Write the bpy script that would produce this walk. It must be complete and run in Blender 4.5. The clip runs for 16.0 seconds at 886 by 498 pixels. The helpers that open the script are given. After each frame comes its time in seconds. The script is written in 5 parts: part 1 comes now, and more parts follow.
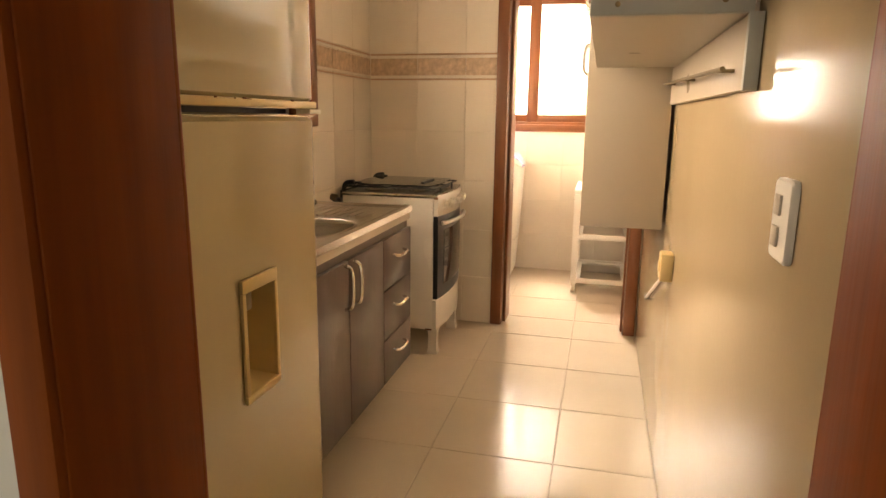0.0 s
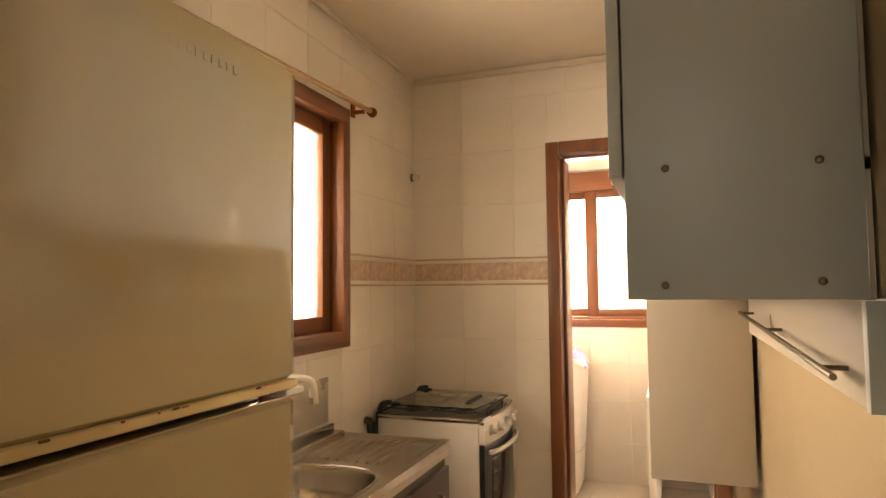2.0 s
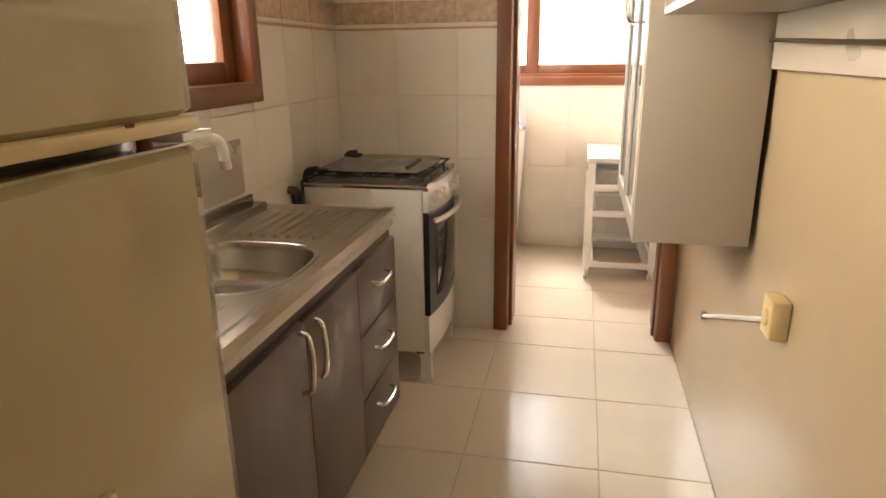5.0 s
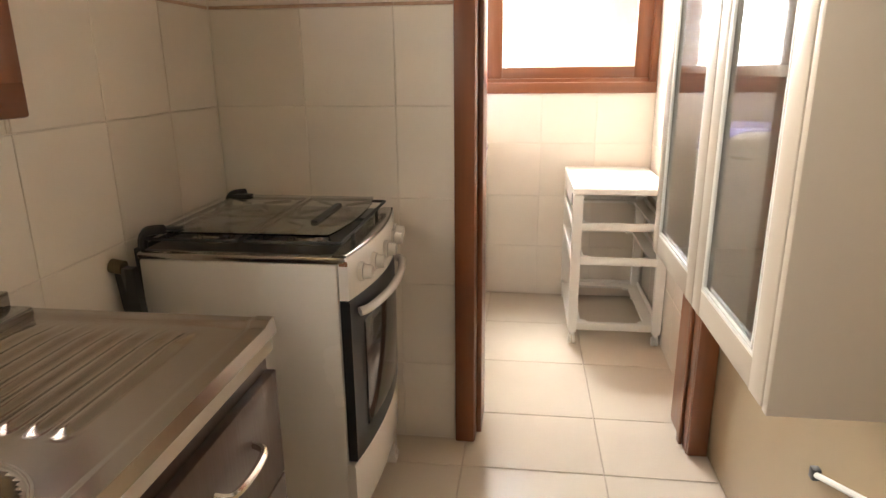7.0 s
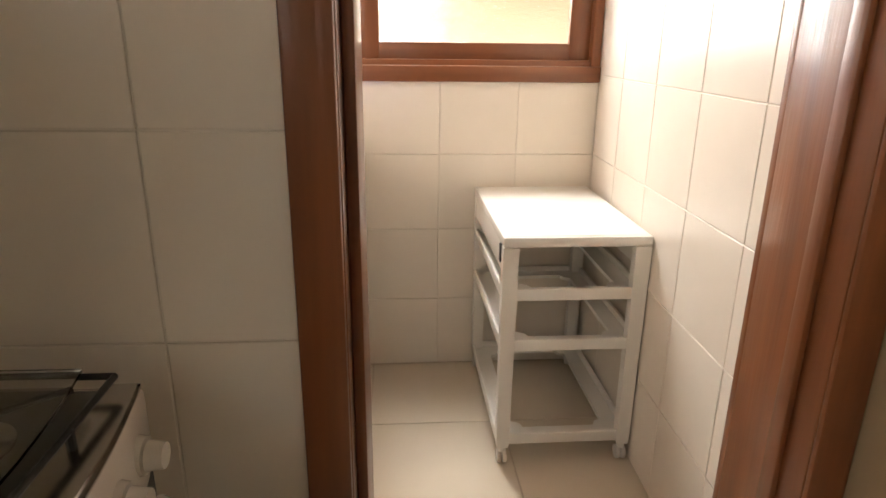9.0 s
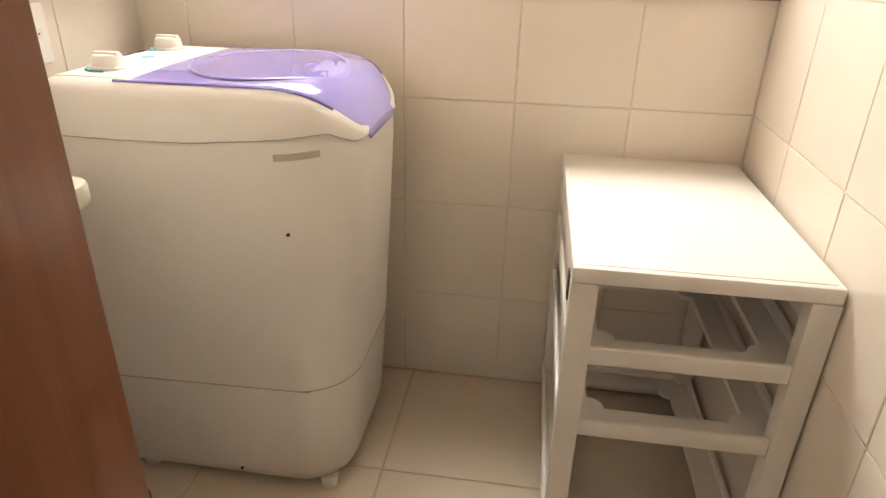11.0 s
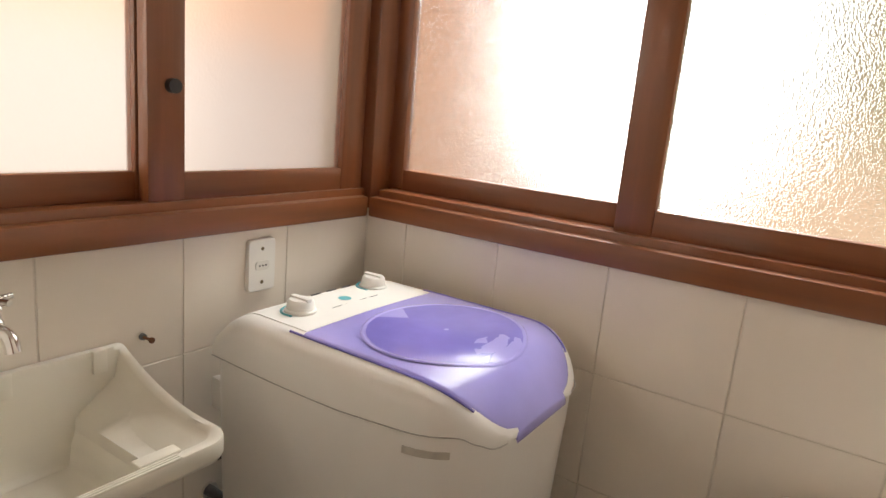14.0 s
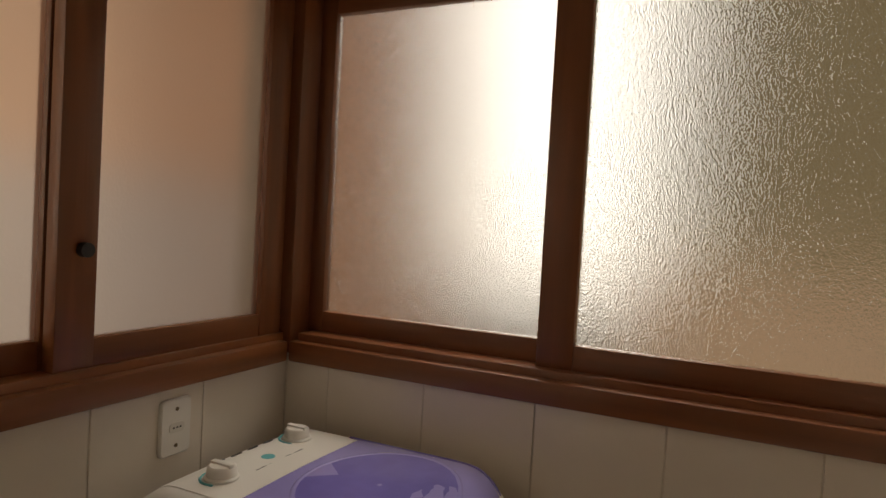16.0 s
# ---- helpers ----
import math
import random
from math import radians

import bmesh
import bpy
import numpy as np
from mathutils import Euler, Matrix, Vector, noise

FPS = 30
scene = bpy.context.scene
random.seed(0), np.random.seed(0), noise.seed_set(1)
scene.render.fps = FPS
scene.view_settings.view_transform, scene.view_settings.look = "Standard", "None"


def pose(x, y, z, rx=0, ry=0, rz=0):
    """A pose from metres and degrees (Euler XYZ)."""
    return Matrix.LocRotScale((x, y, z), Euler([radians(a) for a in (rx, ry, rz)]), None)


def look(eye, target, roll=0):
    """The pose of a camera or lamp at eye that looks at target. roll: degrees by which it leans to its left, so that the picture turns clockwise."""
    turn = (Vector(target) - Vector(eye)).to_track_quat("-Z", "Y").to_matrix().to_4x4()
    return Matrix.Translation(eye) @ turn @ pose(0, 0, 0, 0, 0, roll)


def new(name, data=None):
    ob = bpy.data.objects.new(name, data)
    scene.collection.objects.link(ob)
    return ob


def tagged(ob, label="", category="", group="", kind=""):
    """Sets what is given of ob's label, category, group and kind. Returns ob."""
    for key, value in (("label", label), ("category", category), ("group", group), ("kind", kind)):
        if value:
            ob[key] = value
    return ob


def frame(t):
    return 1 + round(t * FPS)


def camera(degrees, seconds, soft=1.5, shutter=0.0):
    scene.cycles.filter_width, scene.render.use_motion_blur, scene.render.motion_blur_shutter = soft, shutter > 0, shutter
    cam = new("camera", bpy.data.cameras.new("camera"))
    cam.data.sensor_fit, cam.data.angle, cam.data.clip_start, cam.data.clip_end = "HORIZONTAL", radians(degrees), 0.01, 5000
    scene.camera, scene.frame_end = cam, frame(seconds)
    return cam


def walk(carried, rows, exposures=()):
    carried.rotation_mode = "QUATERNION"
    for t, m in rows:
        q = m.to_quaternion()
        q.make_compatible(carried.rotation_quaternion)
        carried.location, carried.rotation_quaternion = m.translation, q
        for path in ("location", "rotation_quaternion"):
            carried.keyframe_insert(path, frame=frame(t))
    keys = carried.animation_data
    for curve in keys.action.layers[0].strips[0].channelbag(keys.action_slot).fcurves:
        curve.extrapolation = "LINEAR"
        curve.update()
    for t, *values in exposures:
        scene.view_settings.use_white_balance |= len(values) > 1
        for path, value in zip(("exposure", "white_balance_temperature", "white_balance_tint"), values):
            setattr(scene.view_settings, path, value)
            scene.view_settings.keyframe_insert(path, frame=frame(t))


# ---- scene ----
cam = camera(70.1, 16.0)
PATH = [
    (0, (-0.136, -0.074, 1.208), (-0.604, 1.827, 0.797), 0.7),
    (0.5, (-0.17, 0.088, 1.23), (-0.617, 1.992, 0.814), 0.1),
    (1, (-0.125, 0.201, 1.238), (-0.621, 2.096, 0.835), 1.4),
    (1.5, (-0.109, 0.268, 1.316), (-0.738, 2.155, 1.11), -0.0),
    (2, (-0.113, 0.275, 1.402), (-0.799, 2.15, 1.522), -0.6),
    (2.5, (-0.116, 0.291, 1.475), (-0.824, 2.123, 1.854), 0.1),
    (3, (-0.127, 0.328, 1.457), (-0.836, 2.184, 1.687), -0.0),
    (3.5, (-0.218, 0.355, 1.44), (-0.882, 2.218, 1.144), 0.4),
    (4, (-0.288, 0.441, 1.351), (-0.761, 2.317, 0.843), -0.1),
    (4.2, (-0.3, 0.454, 1.337), (-0.732, 2.333, 0.804), -0.4),
    (6.3, (-0.462, 1.208, 1.249), (-0.842, 3.076, 0.644), -0.9),
    (6.5, (-0.481, 1.302, 1.246), (-0.811, 3.18, 0.644), -0.6),
    (7, (-0.508, 1.595, 1.237), (-0.759, 3.5, 0.683), -0.6),
    (7.5, (-0.534, 1.839, 1.249), (-0.72, 3.757, 0.712), -0.5),
    (8, (-0.596, 2.15, 1.253), (-0.64, 4.075, 0.71), -0.1),
    (8.2, (-0.596, 2.266, 1.253), (-0.569, 4.189, 0.703), -0.6),
    (10.3, (-0.474, 3.264, 1.18), (-0.266, 5.071, 0.35), 2.2),
    (10.5, (-0.42, 3.31, 1.196), (-0.434, 5.116, 0.337), 0.9),
    (11, (-0.38, 3.403, 1.187), (-0.63, 5.193, 0.33), 1.3),
    (11.5, (-0.336, 3.504, 1.185), (-0.682, 5.271, 0.314), 3.2),
    (12, (-0.33, 3.546, 1.189), (-0.848, 5.259, 0.297), 3.2),
    (12.5, (-0.304, 3.598, 1.233), (-1.187, 5.162, 0.351), 1.6),
    (13, (-0.272, 3.632, 1.263), (-1.297, 5.086, 0.35), 2.8),
    (13.5, (-0.294, 3.629, 1.33), (-1.356, 5.183, 0.652), 2.8),
    (14, (-0.281, 3.654, 1.396), (-1.345, 5.295, 0.975), 5.2),
    (14.5, (-0.318, 3.649, 1.471), (-1.344, 5.359, 1.326), 6.0),
    (15, (-0.33, 3.639, 1.528), (-1.309, 5.368, 1.751), 6.5),
    (15.5, (-0.32, 3.627, 1.565), (-1.225, 5.355, 2.009), 6.3),
    (16, (-0.315, 3.623, 1.474), (-1.167, 5.432, 1.414), 3.2),
]
walk(cam, [(t, look(eye, target, roll)) for t, eye, target, roll in PATH],
     exposures=[(0, 1.2, 8700, 16), (1.5, 1.1, 8200, 15), (2.5, 0.98, 8000, 14), (4.2, 0.98, 7100, 12), (6.3, 1.1, 6200, 9), (7.0, 0.9, 6200, 9), (8.2, 0.15, 6300, 9), (10.3, -0.1, 6700, 9), (12.0, -0.35, 7000, 10),
                (13.0, -0.25, 7200, 11), (13.5, -0.45, 6600, 9), (14.0, -1.0, 6300, 8), (14.5, -1.75, 6200, 8), (15.0, -2.3, 6300, 9), (15.5, -2.6, 7100, 10), (16.0, -2.8, 7500, 11)])

# ---- world, sun and daylight ----
world = bpy.data.worlds.new("world")
scene.world = world
world.use_nodes = True
sky = world.node_tree.nodes.new("ShaderNodeTexSky")
sky.sky_type, sky.sun_disc = "NISHITA", False
sky.sun_elevation, sky.sun_rotation = radians(38), radians(135)
world.node_tree.links.new(sky.outputs["Color"], world.node_tree.nodes["Background"].inputs["Color"])
world.node_tree.nodes["Background"].inputs["Strength"].default_value = 0.15

sun = new("sun", bpy.data.lights.new("sun", "SUN"))
sun.data.energy, sun.data.angle, sun.data.color = 5.0, radians(0.5), (1.0, 0.93, 0.82)
sun.matrix_world = look((0, 0, 0), (-math.cos(radians(38)) * math.sin(radians(135)), -math.cos(radians(38)) * math.cos(radians(135)), -math.sin(radians(38))))


def skylight(name, eye, target, w, h, watts, colour):
    """An area lamp outside a window's opening that stands in for the light from outside."""
    lamp = new(name, bpy.data.lights.new(name, "AREA"))
    lamp.data.shape, lamp.data.size, lamp.data.size_y = "RECTANGLE", w, h
    lamp.data.energy, lamp.data.color = watts, colour
    lamp.matrix_world = look(eye, target)
    return lamp


skylight("skylight_kitchen", (-2.0, 2.55, 1.75), (0, 2.45, 1.6), 2.7, 1.1, 60, (1.0, 0.93, 0.82))
skylight("skylight_laundry", (-1.24, 6.9, 2.95), (-0.52, 3.7, 1.1), 1.04, 4.5, 365, (1.0, 0.98, 0.95))
skylight("skylight_above", (-0.6, 6.3, 4.7), (-0.55, 4.5, 0.0), 1.6, 1.4, 200, (1.0, 0.97, 0.93))
# Added warm lamp: stands in for the glow of the sunlit orange wall.
skylight("wall_glow_side", (-2.7, 4.1, 1.9), (0, 4.2, 1.6), 2.8, 2.6, 12, (1.0, 0.78, 0.60))
# Added weak fill from an unseen hall opening, brightens the grey end panel.
skylight("fill_hall", (-0.6, -2.25, 1.5), (-0.4, 0.5, 1.4), 1.2, 1.2, 1.4, (1.0, 0.96, 0.88))

# ---- materials ----


def mat(name, colour, rough=0.5, metal=0.0, vary=0.06, scale=6.0, grain=0.0, grain_scale=120.0, coat=0.0, stretch=(1, 1, 1),
        rough_vary=0.08, spec=0.5, island=0.0, tint=None):
    """A principled surface with two scales of variation: slow blotches of colour and gloss, and a fine relief."""
    m = bpy.data.materials.new(name)
    m.use_nodes = True
    n, l = m.node_tree.nodes, m.node_tree.links
    b = n["Principled BSDF"]
    b.inputs["Metallic"].default_value = metal
    b.inputs["Coat Weight"].default_value = coat
    b.inputs["Coat Roughness"].default_value = 0.08
    b.inputs["Specular IOR Level"].default_value = spec
    co = n.new("ShaderNodeTexCoord")
    mp = n.new("ShaderNodeMapping")
    mp.inputs["Scale"].default_value = stretch
    l.new(co.outputs["Object"], mp.inputs["Vector"])
    slow = n.new("ShaderNodeTexNoise")
    slow.inputs["Scale"].default_value, slow.inputs["Detail"].default_value = scale, 5
    l.new(mp.outputs["Vector"], slow.inputs["Vector"])
    ramp = n.new("ShaderNodeMix")
    ramp.data_type = "RGBA"
    dark = [max(0, c * (1 - 1.6 * vary)) for c in colour] if tint is None else tint
    light = [min(1, c * (1 + 0.9 * vary)) for c in colour]
    ramp.inputs["A"].default_value, ramp.inputs["B"].default_value = (*dark, 1), (*light, 1)
    l.new(slow.outputs["Fac"], ramp.inputs["Factor"])
    out = ramp.outputs["Result"]
    if island:
        info = n.new("ShaderNodeObjectInfo")
        hue = n.new("ShaderNodeHueSaturation")
        rng = n.new("ShaderNodeMapRange")
        rng.inputs["To Min"].default_value, rng.inputs["To Max"].default_value = 1 - island, 1 + island
        l.new(info.outputs["Random"], rng.inputs["Value"])
        l.new(rng.outputs["Result"], hue.inputs["Value"])
        l.new(out, hue.inputs["Color"])
        out = hue.outputs["Color"]
    l.new(out, b.inputs["Base Color"])
    rr = n.new("ShaderNodeMapRange")
    rr.inputs["To Min"].default_value, rr.inputs["To Max"].default_value = max(0.02, rough - rough_vary), min(1, rough + rough_vary)
    l.new(slow.outputs["Fac"], rr.inputs["Value"])
    l.new(rr.outputs["Result"], b.inputs["Roughness"])
    if grain:
        fine = n.new("ShaderNodeTexNoise")
        fine.inputs["Scale"].default_value, fine.inputs["Detail"].default_value = grain_scale, 3
        l.new(mp.outputs["Vector"], fine.inputs["Vector"])
        bump = n.new("ShaderNodeBump")
        bump.inputs["Strength"].default_value, bump.inputs["Distance"].default_value = grain, 0.004
        l.new(fine.outputs["Fac"], bump.inputs["Height"])
        l.new(bump.outputs["Normal"], b.inputs["Normal"])
    return m


def wood(name, dark, light, rough, axis):
    """Varnished wood with its grain along one axis."""
    st = [28.0, 28.0, 28.0]
    st[axis] = 1.6
    return mat(name, light, rough, vary=0.2, scale=1.0, grain=0.12, grain_scale=4.0, coat=0.25, stretch=st, tint=dark)


def frosted(name, tint, rough, relief, size):
    """Pressed privacy glass: clear body, hammered face."""
    m = bpy.data.materials.new(name)
    m.use_nodes = True
    n, l = m.node_tree.nodes, m.node_tree.links
    b = n["Principled BSDF"]
    b.inputs["Base Color"].default_value = (*tint, 1)
    b.inputs["Transmission Weight"].default_value, b.inputs["IOR"].default_value = 1.0, 1.25
    b.inputs["Roughness"].default_value = rough
    co = n.new("ShaderNodeTexCoord")
    mp = n.new("ShaderNodeMapping")
    mp.inputs["Scale"].default_value = (1, 1, 0.75)
    l.new(co.outputs["Object"], mp.inputs["Vector"])
    fine = n.new("ShaderNodeTexNoise")
    fine.inputs["Scale"].default_value, fine.inputs["Detail"].default_value = size, 2
    l.new(mp.outputs["Vector"], fine.inputs["Vector"])
    bump = n.new("ShaderNodeBump")
    bump.inputs["Strength"].default_value, bump.inputs["Distance"].default_value = relief, 0.004
    l.new(fine.outputs["Fac"], bump.inputs["Height"])
    l.new(bump.outputs["Normal"], b.inputs["Normal"])
    return m


def clear(name, tint, rough=0.03, ior=1.45):
    m = bpy.data.materials.new(name)
    m.use_nodes = True
    b = m.node_tree.nodes["Principled BSDF"]
    b.inputs["Base Color"].default_value = (*tint, 1)
    b.inputs["Transmission Weight"].default_value, b.inputs["IOR"].default_value, b.inputs["Roughness"].default_value = 1.0, ior, rough
    return m


TILE = mat("glazed_tile", (0.82, 0.745, 0.645), 0.22, vary=0.05, scale=5, grain=0.05, grain_scale=9, island=0.03, rough_vary=0.06)
GROUT = mat("grout", (0.80, 0.73, 0.63), 0.85, vary=0.15, grain=0.2)
BAND = mat("border_tile", (0.64, 0.46, 0.32), 0.3, vary=0.4, scale=30, grain=0.1, grain_scale=60)
BAND_LINE = mat("border_line", (0.56, 0.36, 0.24), 0.3, vary=0.3, scale=60)
FLOOR_TILE = mat("porcelain_floor_tile", (0.70, 0.61, 0.49), 0.14, vary=0.05, scale=4, grain=0.02, grain_scale=14, island=0.02, rough_vary=0.05, spec=0.30)
FLOOR_GROUT = mat("floor_grout", (0.60, 0.50, 0.39), 0.9, vary=0.2)
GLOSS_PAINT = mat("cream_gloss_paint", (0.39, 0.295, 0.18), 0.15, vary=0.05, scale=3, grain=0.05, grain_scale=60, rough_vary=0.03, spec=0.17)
CEILING_PAINT = mat("ceiling_paint", (0.70, 0.60, 0.48), 0.8, vary=0.04, scale=2, grain=0.05)
HALL_PAINT = mat("hall_paint", (0.70, 0.72, 0.68), 0.7, vary=0.05)
WOOD_X = wood("varnished_wood_x", (0.10, 0.030, 0.010), (0.25, 0.085, 0.028), 0.36, 0)
WOOD_Y = wood("varnished_wood_y", (0.10, 0.030, 0.010), (0.25, 0.085, 0.028), 0.36, 1)
WOOD_Z = wood("varnished_wood_z", (0.10, 0.030, 0.010), (0.25, 0.085, 0.028), 0.36, 2)
DARK_WOOD = mat("dark_door_wood", (0.28, 0.066, 0.009), 0.55, vary=0.2, scale=1.0, grain=0.10, grain_scale=4.0, stretch=(28, 28, 1.6), tint=(0.10, 0.020, 0.004), spec=0.12)
ROD_WOOD = wood("rod_wood", (0.28, 0.15, 0.06), (0.5, 0.3, 0.13), 0.4, 1)
FROST = frosted("hammered_glass", (0.97, 0.97, 0.95), 0.19, 1.0, 300)
SATIN = frosted("satin_glass", (0.97, 0.96, 0.93), 0.38, 0.12, 200)
CLEAR = clear("clear_glass", (0.95, 0.98, 0.96))
SMOKED = clear("smoked_glass", (0.82, 0.84, 0.84))
LAMINATE = wood("brown_laminate", (0.050, 0.030, 0.024), (0.095, 0.060, 0.048), 0.35, 2)
ENAMEL = mat("white_enamel", (0.78, 0.74, 0.68), 0.25, vary=0.04, scale=4, coat=0.3)
FRIDGE = mat("aged_cream_enamel", (0.44, 0.35, 0.19), 0.24, vary=0.07, scale=2.5, coat=1.0, grain=0.035, grain_scale=7)
FRIDGE.node_tree.nodes["Principled BSDF"].inputs["Coat Roughness"].default_value = 0.03
FRIDGE_TRIM = mat("yellowed_plastic", (0.66, 0.50, 0.24), 0.4, vary=0.12, scale=12)
RUST = mat("rust", (0.20, 0.08, 0.03), 0.9, vary=0.5, scale=40)
BLACK = mat("black_plastic", (0.02, 0.02, 0.02), 0.4, vary=0.2)
CAST_IRON = mat("black_enamelled_iron", (0.018, 0.018, 0.018), 0.5, vary=0.3, grain=0.2)
STEEL = mat("brushed_steel", (0.50, 0.47, 0.435), 0.20, metal=1.0, vary=0.05, scale=2, grain=0.012, grain_scale=30, stretch=(14, 1, 14), rough_vary=0.025)
HOB = mat("dark_brushed_hob", (0.16, 0.15, 0.14), 0.35, metal=1.0, vary=0.15, scale=10)
CHROME = mat("chrome", (0.85, 0.84, 0.82), 0.10, metal=1.0, vary=0.03)
GREY_PANEL = mat("grey_melamine", (0.43, 0.45, 0.43), 0.35, vary=0.05, scale=3, grain=0.02)
WHITE_PANEL = mat("cream_melamine", (0.50, 0.43, 0.345), 0.28, vary=0.03, scale=3, rough_vary=0.02)
TUB_CREAM = mat("cream_tub_plastic", (0.76, 0.72, 0.62), 0.30, vary=0.06, scale=6, grain=0.02)
WHITE_PLASTIC = mat("white_plastic", (0.84, 0.81, 0.75), 0.32, vary=0.04, scale=5)
WASHER_WHITE = mat("washer_white", (0.82, 0.79, 0.74), 0.3, vary=0.04, scale=3, coat=0.0, rough_vary=0.02)
CREAM_PLASTIC = mat("cream_plastic", (0.70, 0.52, 0.25), 0.4, vary=0.08)
# Opaque; its colour blotches stand in for pale glare inside a translucent lid.
LID_PURPLE = mat("purple_lid_plastic", (0.37, 0.335, 0.74), 0.14, vary=0.18, scale=5, coat=0.8)
LID_DEEP = mat("deep_purple_plastic", (0.21, 0.185, 0.58), 0.13, vary=0.3, scale=7, coat=0.8)
SEAM_SHADE = mat("seam_shadow_grey", (0.42, 0.39, 0.36), 0.7)
TEAL = mat("teal_print", (0.10, 0.42, 0.45), 0.5)
GREY_PLASTIC = mat("grey_plastic", (0.11, 0.105, 0.10), 0.5, vary=0.3, scale=25, grain=0.1)
OVEN_GLASS = mat("smoked_oven_glass", (0.035, 0.033, 0.032), 0.10, vary=0.1)
GAS_PAINT = mat("worn_grey_gas_paint", (0.085, 0.085, 0.09), 0.5, vary=0.3, scale=14, grain=0.1)
HOSE = mat("amber_hose", (0.50, 0.36, 0.14), 0.3, vary=0.25, scale=160, coat=0.3)
SPECKLE = mat("speckled_granite", (0.24, 0.24, 0.24), 0.6, vary=0.7, scale=110, grain=0.6, grain_scale=150, tint=(0.0, 0.0, 0.0))
PAPER = mat("paper_label", (0.75, 0.72, 0.66), 0.7)
OLD_LABEL = mat("worn_label_paper", (0.52, 0.47, 0.40), 0.7, vary=0.2, scale=60)
BRASS = mat("aged_brass", (0.22, 0.17, 0.10), 0.4, metal=1.0, vary=0.2)
STRING = mat("white_cord", (0.7, 0.66, 0.6), 0.8)
ORANGE_WALL = mat("orange_render", (0.76, 0.48, 0.33), 0.9, vary=0.12, scale=1.2)
OLIVE_WALL = mat("ochre_render", (0.40, 0.34, 0.21), 0.9, vary=0.15, scale=1.2)
SANDY_WALL = mat("sandy_render", (0.80, 0.62, 0.46), 0.9, vary=0.15, scale=1.5)
PLINTH = mat("lilac_grey_render", (0.62, 0.55, 0.53), 0.9, vary=0.12, scale=1.5)
GROUND = mat("concrete_yard", (0.32, 0.29, 0.25), 0.9, vary=0.15, scale=2)
BULB = mat("frosted_bulb_glass", (0.82, 0.80, 0.76), 0.3)

# ---- mesh helpers ----


def box(bm, x0, x1, y0, y1, z0, z1, bevel=0.0, segments=2):
    made = bmesh.ops.create_cube(bm, size=1.0, matrix=Matrix.LocRotScale(((x0 + x1) / 2, (y0 + y1) / 2, (z0 + z1) / 2), None, (x1 - x0, y1 - y0, z1 - z0)))
    if bevel:
        edges = {e for v in made["verts"] for e in v.link_edges}
        bmesh.ops.bevel(bm, geom=list(edges), offset=bevel, segments=segments, affect="EDGES", profile=0.5)
    return bm


def cyl(bm, a, b, r, r2=None, n=16, caps=True):
    a, b = Vector(a), Vector(b)
    turn = (b - a).to_track_quat("Z", "Y").to_matrix().to_4x4()
    bmesh.ops.create_cone(bm, cap_ends=caps, segments=n, radius1=r, radius2=r if r2 is None else r2, depth=(b - a).length,
                          matrix=Matrix.Translation((a + b) / 2) @ turn)
    return bm


def tube(bm, points, r, n=10, closed=False):
    """A round tube along a smooth line through the points."""
    pts = [Vector(p) for p in points]
    fine = []
    k = len(pts)
    for i in range(k if closed else k - 1):
        p0, p1, p2, p3 = (pts[(i + j - 1) % k] if closed else pts[min(max(i + j - 1, 0), k - 1)] for j in range(4))
        for s in range(6):
            u = s / 6
            fine.append(0.5 * ((2 * p1) + (p2 - p0) * u + (2 * p0 - 5 * p1 + 4 * p2 - p3) * u * u + (3 * p1 - p0 - 3 * p2 + p3) * u ** 3))
    if not closed:
        fine.append(pts[-1])
    rings, side = [], None
    for i, p in enumerate(fine):
        q = fine[(i + 1) % len(fine)] if closed or i + 1 < len(fine) else p
        o = fine[i - 1] if closed or i else p
        way = (q - o).normalized()
        if side is None:
            side = way.orthogonal().normalized()
        side = (side - way * side.dot(way)).normalized()
        up = way.cross(side)
        rings.append([bm.verts.new(p + r * (side * math.cos(2 * math.pi * j / n) + up * math.sin(2 * math.pi * j / n))) for j in range(n)])
    for i in range(len(rings) if closed else len(rings) - 1):
        a, b = rings[i], rings[(i + 1) % len(rings)]
        for j in range(n):
            bm.faces.new((a[j], a[(j + 1) % n], b[(j + 1) % n], b[j]))
    if not closed:
        bm.faces.new(rings[0][::-1])
        bm.faces.new(rings[-1])
    return bm


def loft(bm, rings, cap=True):
    made = [[bm.verts.new(p) for p in ring] for ring in rings]
    n = len(made[0])
    for a, b in zip(made, made[1:]):
        for j in range(n):
            bm.faces.new((a[j], a[(j + 1) % n], b[(j + 1) % n], b[j]))
    if cap:
        bm.faces.new(made[0][::-1])
        bm.faces.new(made[-1])
    return bm


def lathe(bm, centre, profile, n=28):
    """A turned body about the vertical through centre; profile: radius and height."""
    cx, cy, cz = centre
    return loft(bm, [[(cx + r * math.cos(2 * math.pi * j / n), cy + r * math.sin(2 * math.pi * j / n), cz + z) for j in range(n)] for r, z in profile])


def rounded(x0, x1, y0, y1, r, n=6):
    """The outline of a rectangle with four corner radii (at x0y0, x1y0, x1y1, x0y1)."""
    out = []
    for (cx, cy, rr, a0) in ((x0 + r[0], y0 + r[0], r[0], 180), (x1 - r[1], y0 + r[1], r[1], 270), (x1 - r[2], y1 - r[2], r[2], 0), (x0 + r[3], y1 - r[3], r[3], 90)):
        for i in range(n + 1):
            a = radians(a0 + 90 * i / n)
            out.append((cx + rr * math.cos(a), cy + rr * math.sin(a)))
    return out


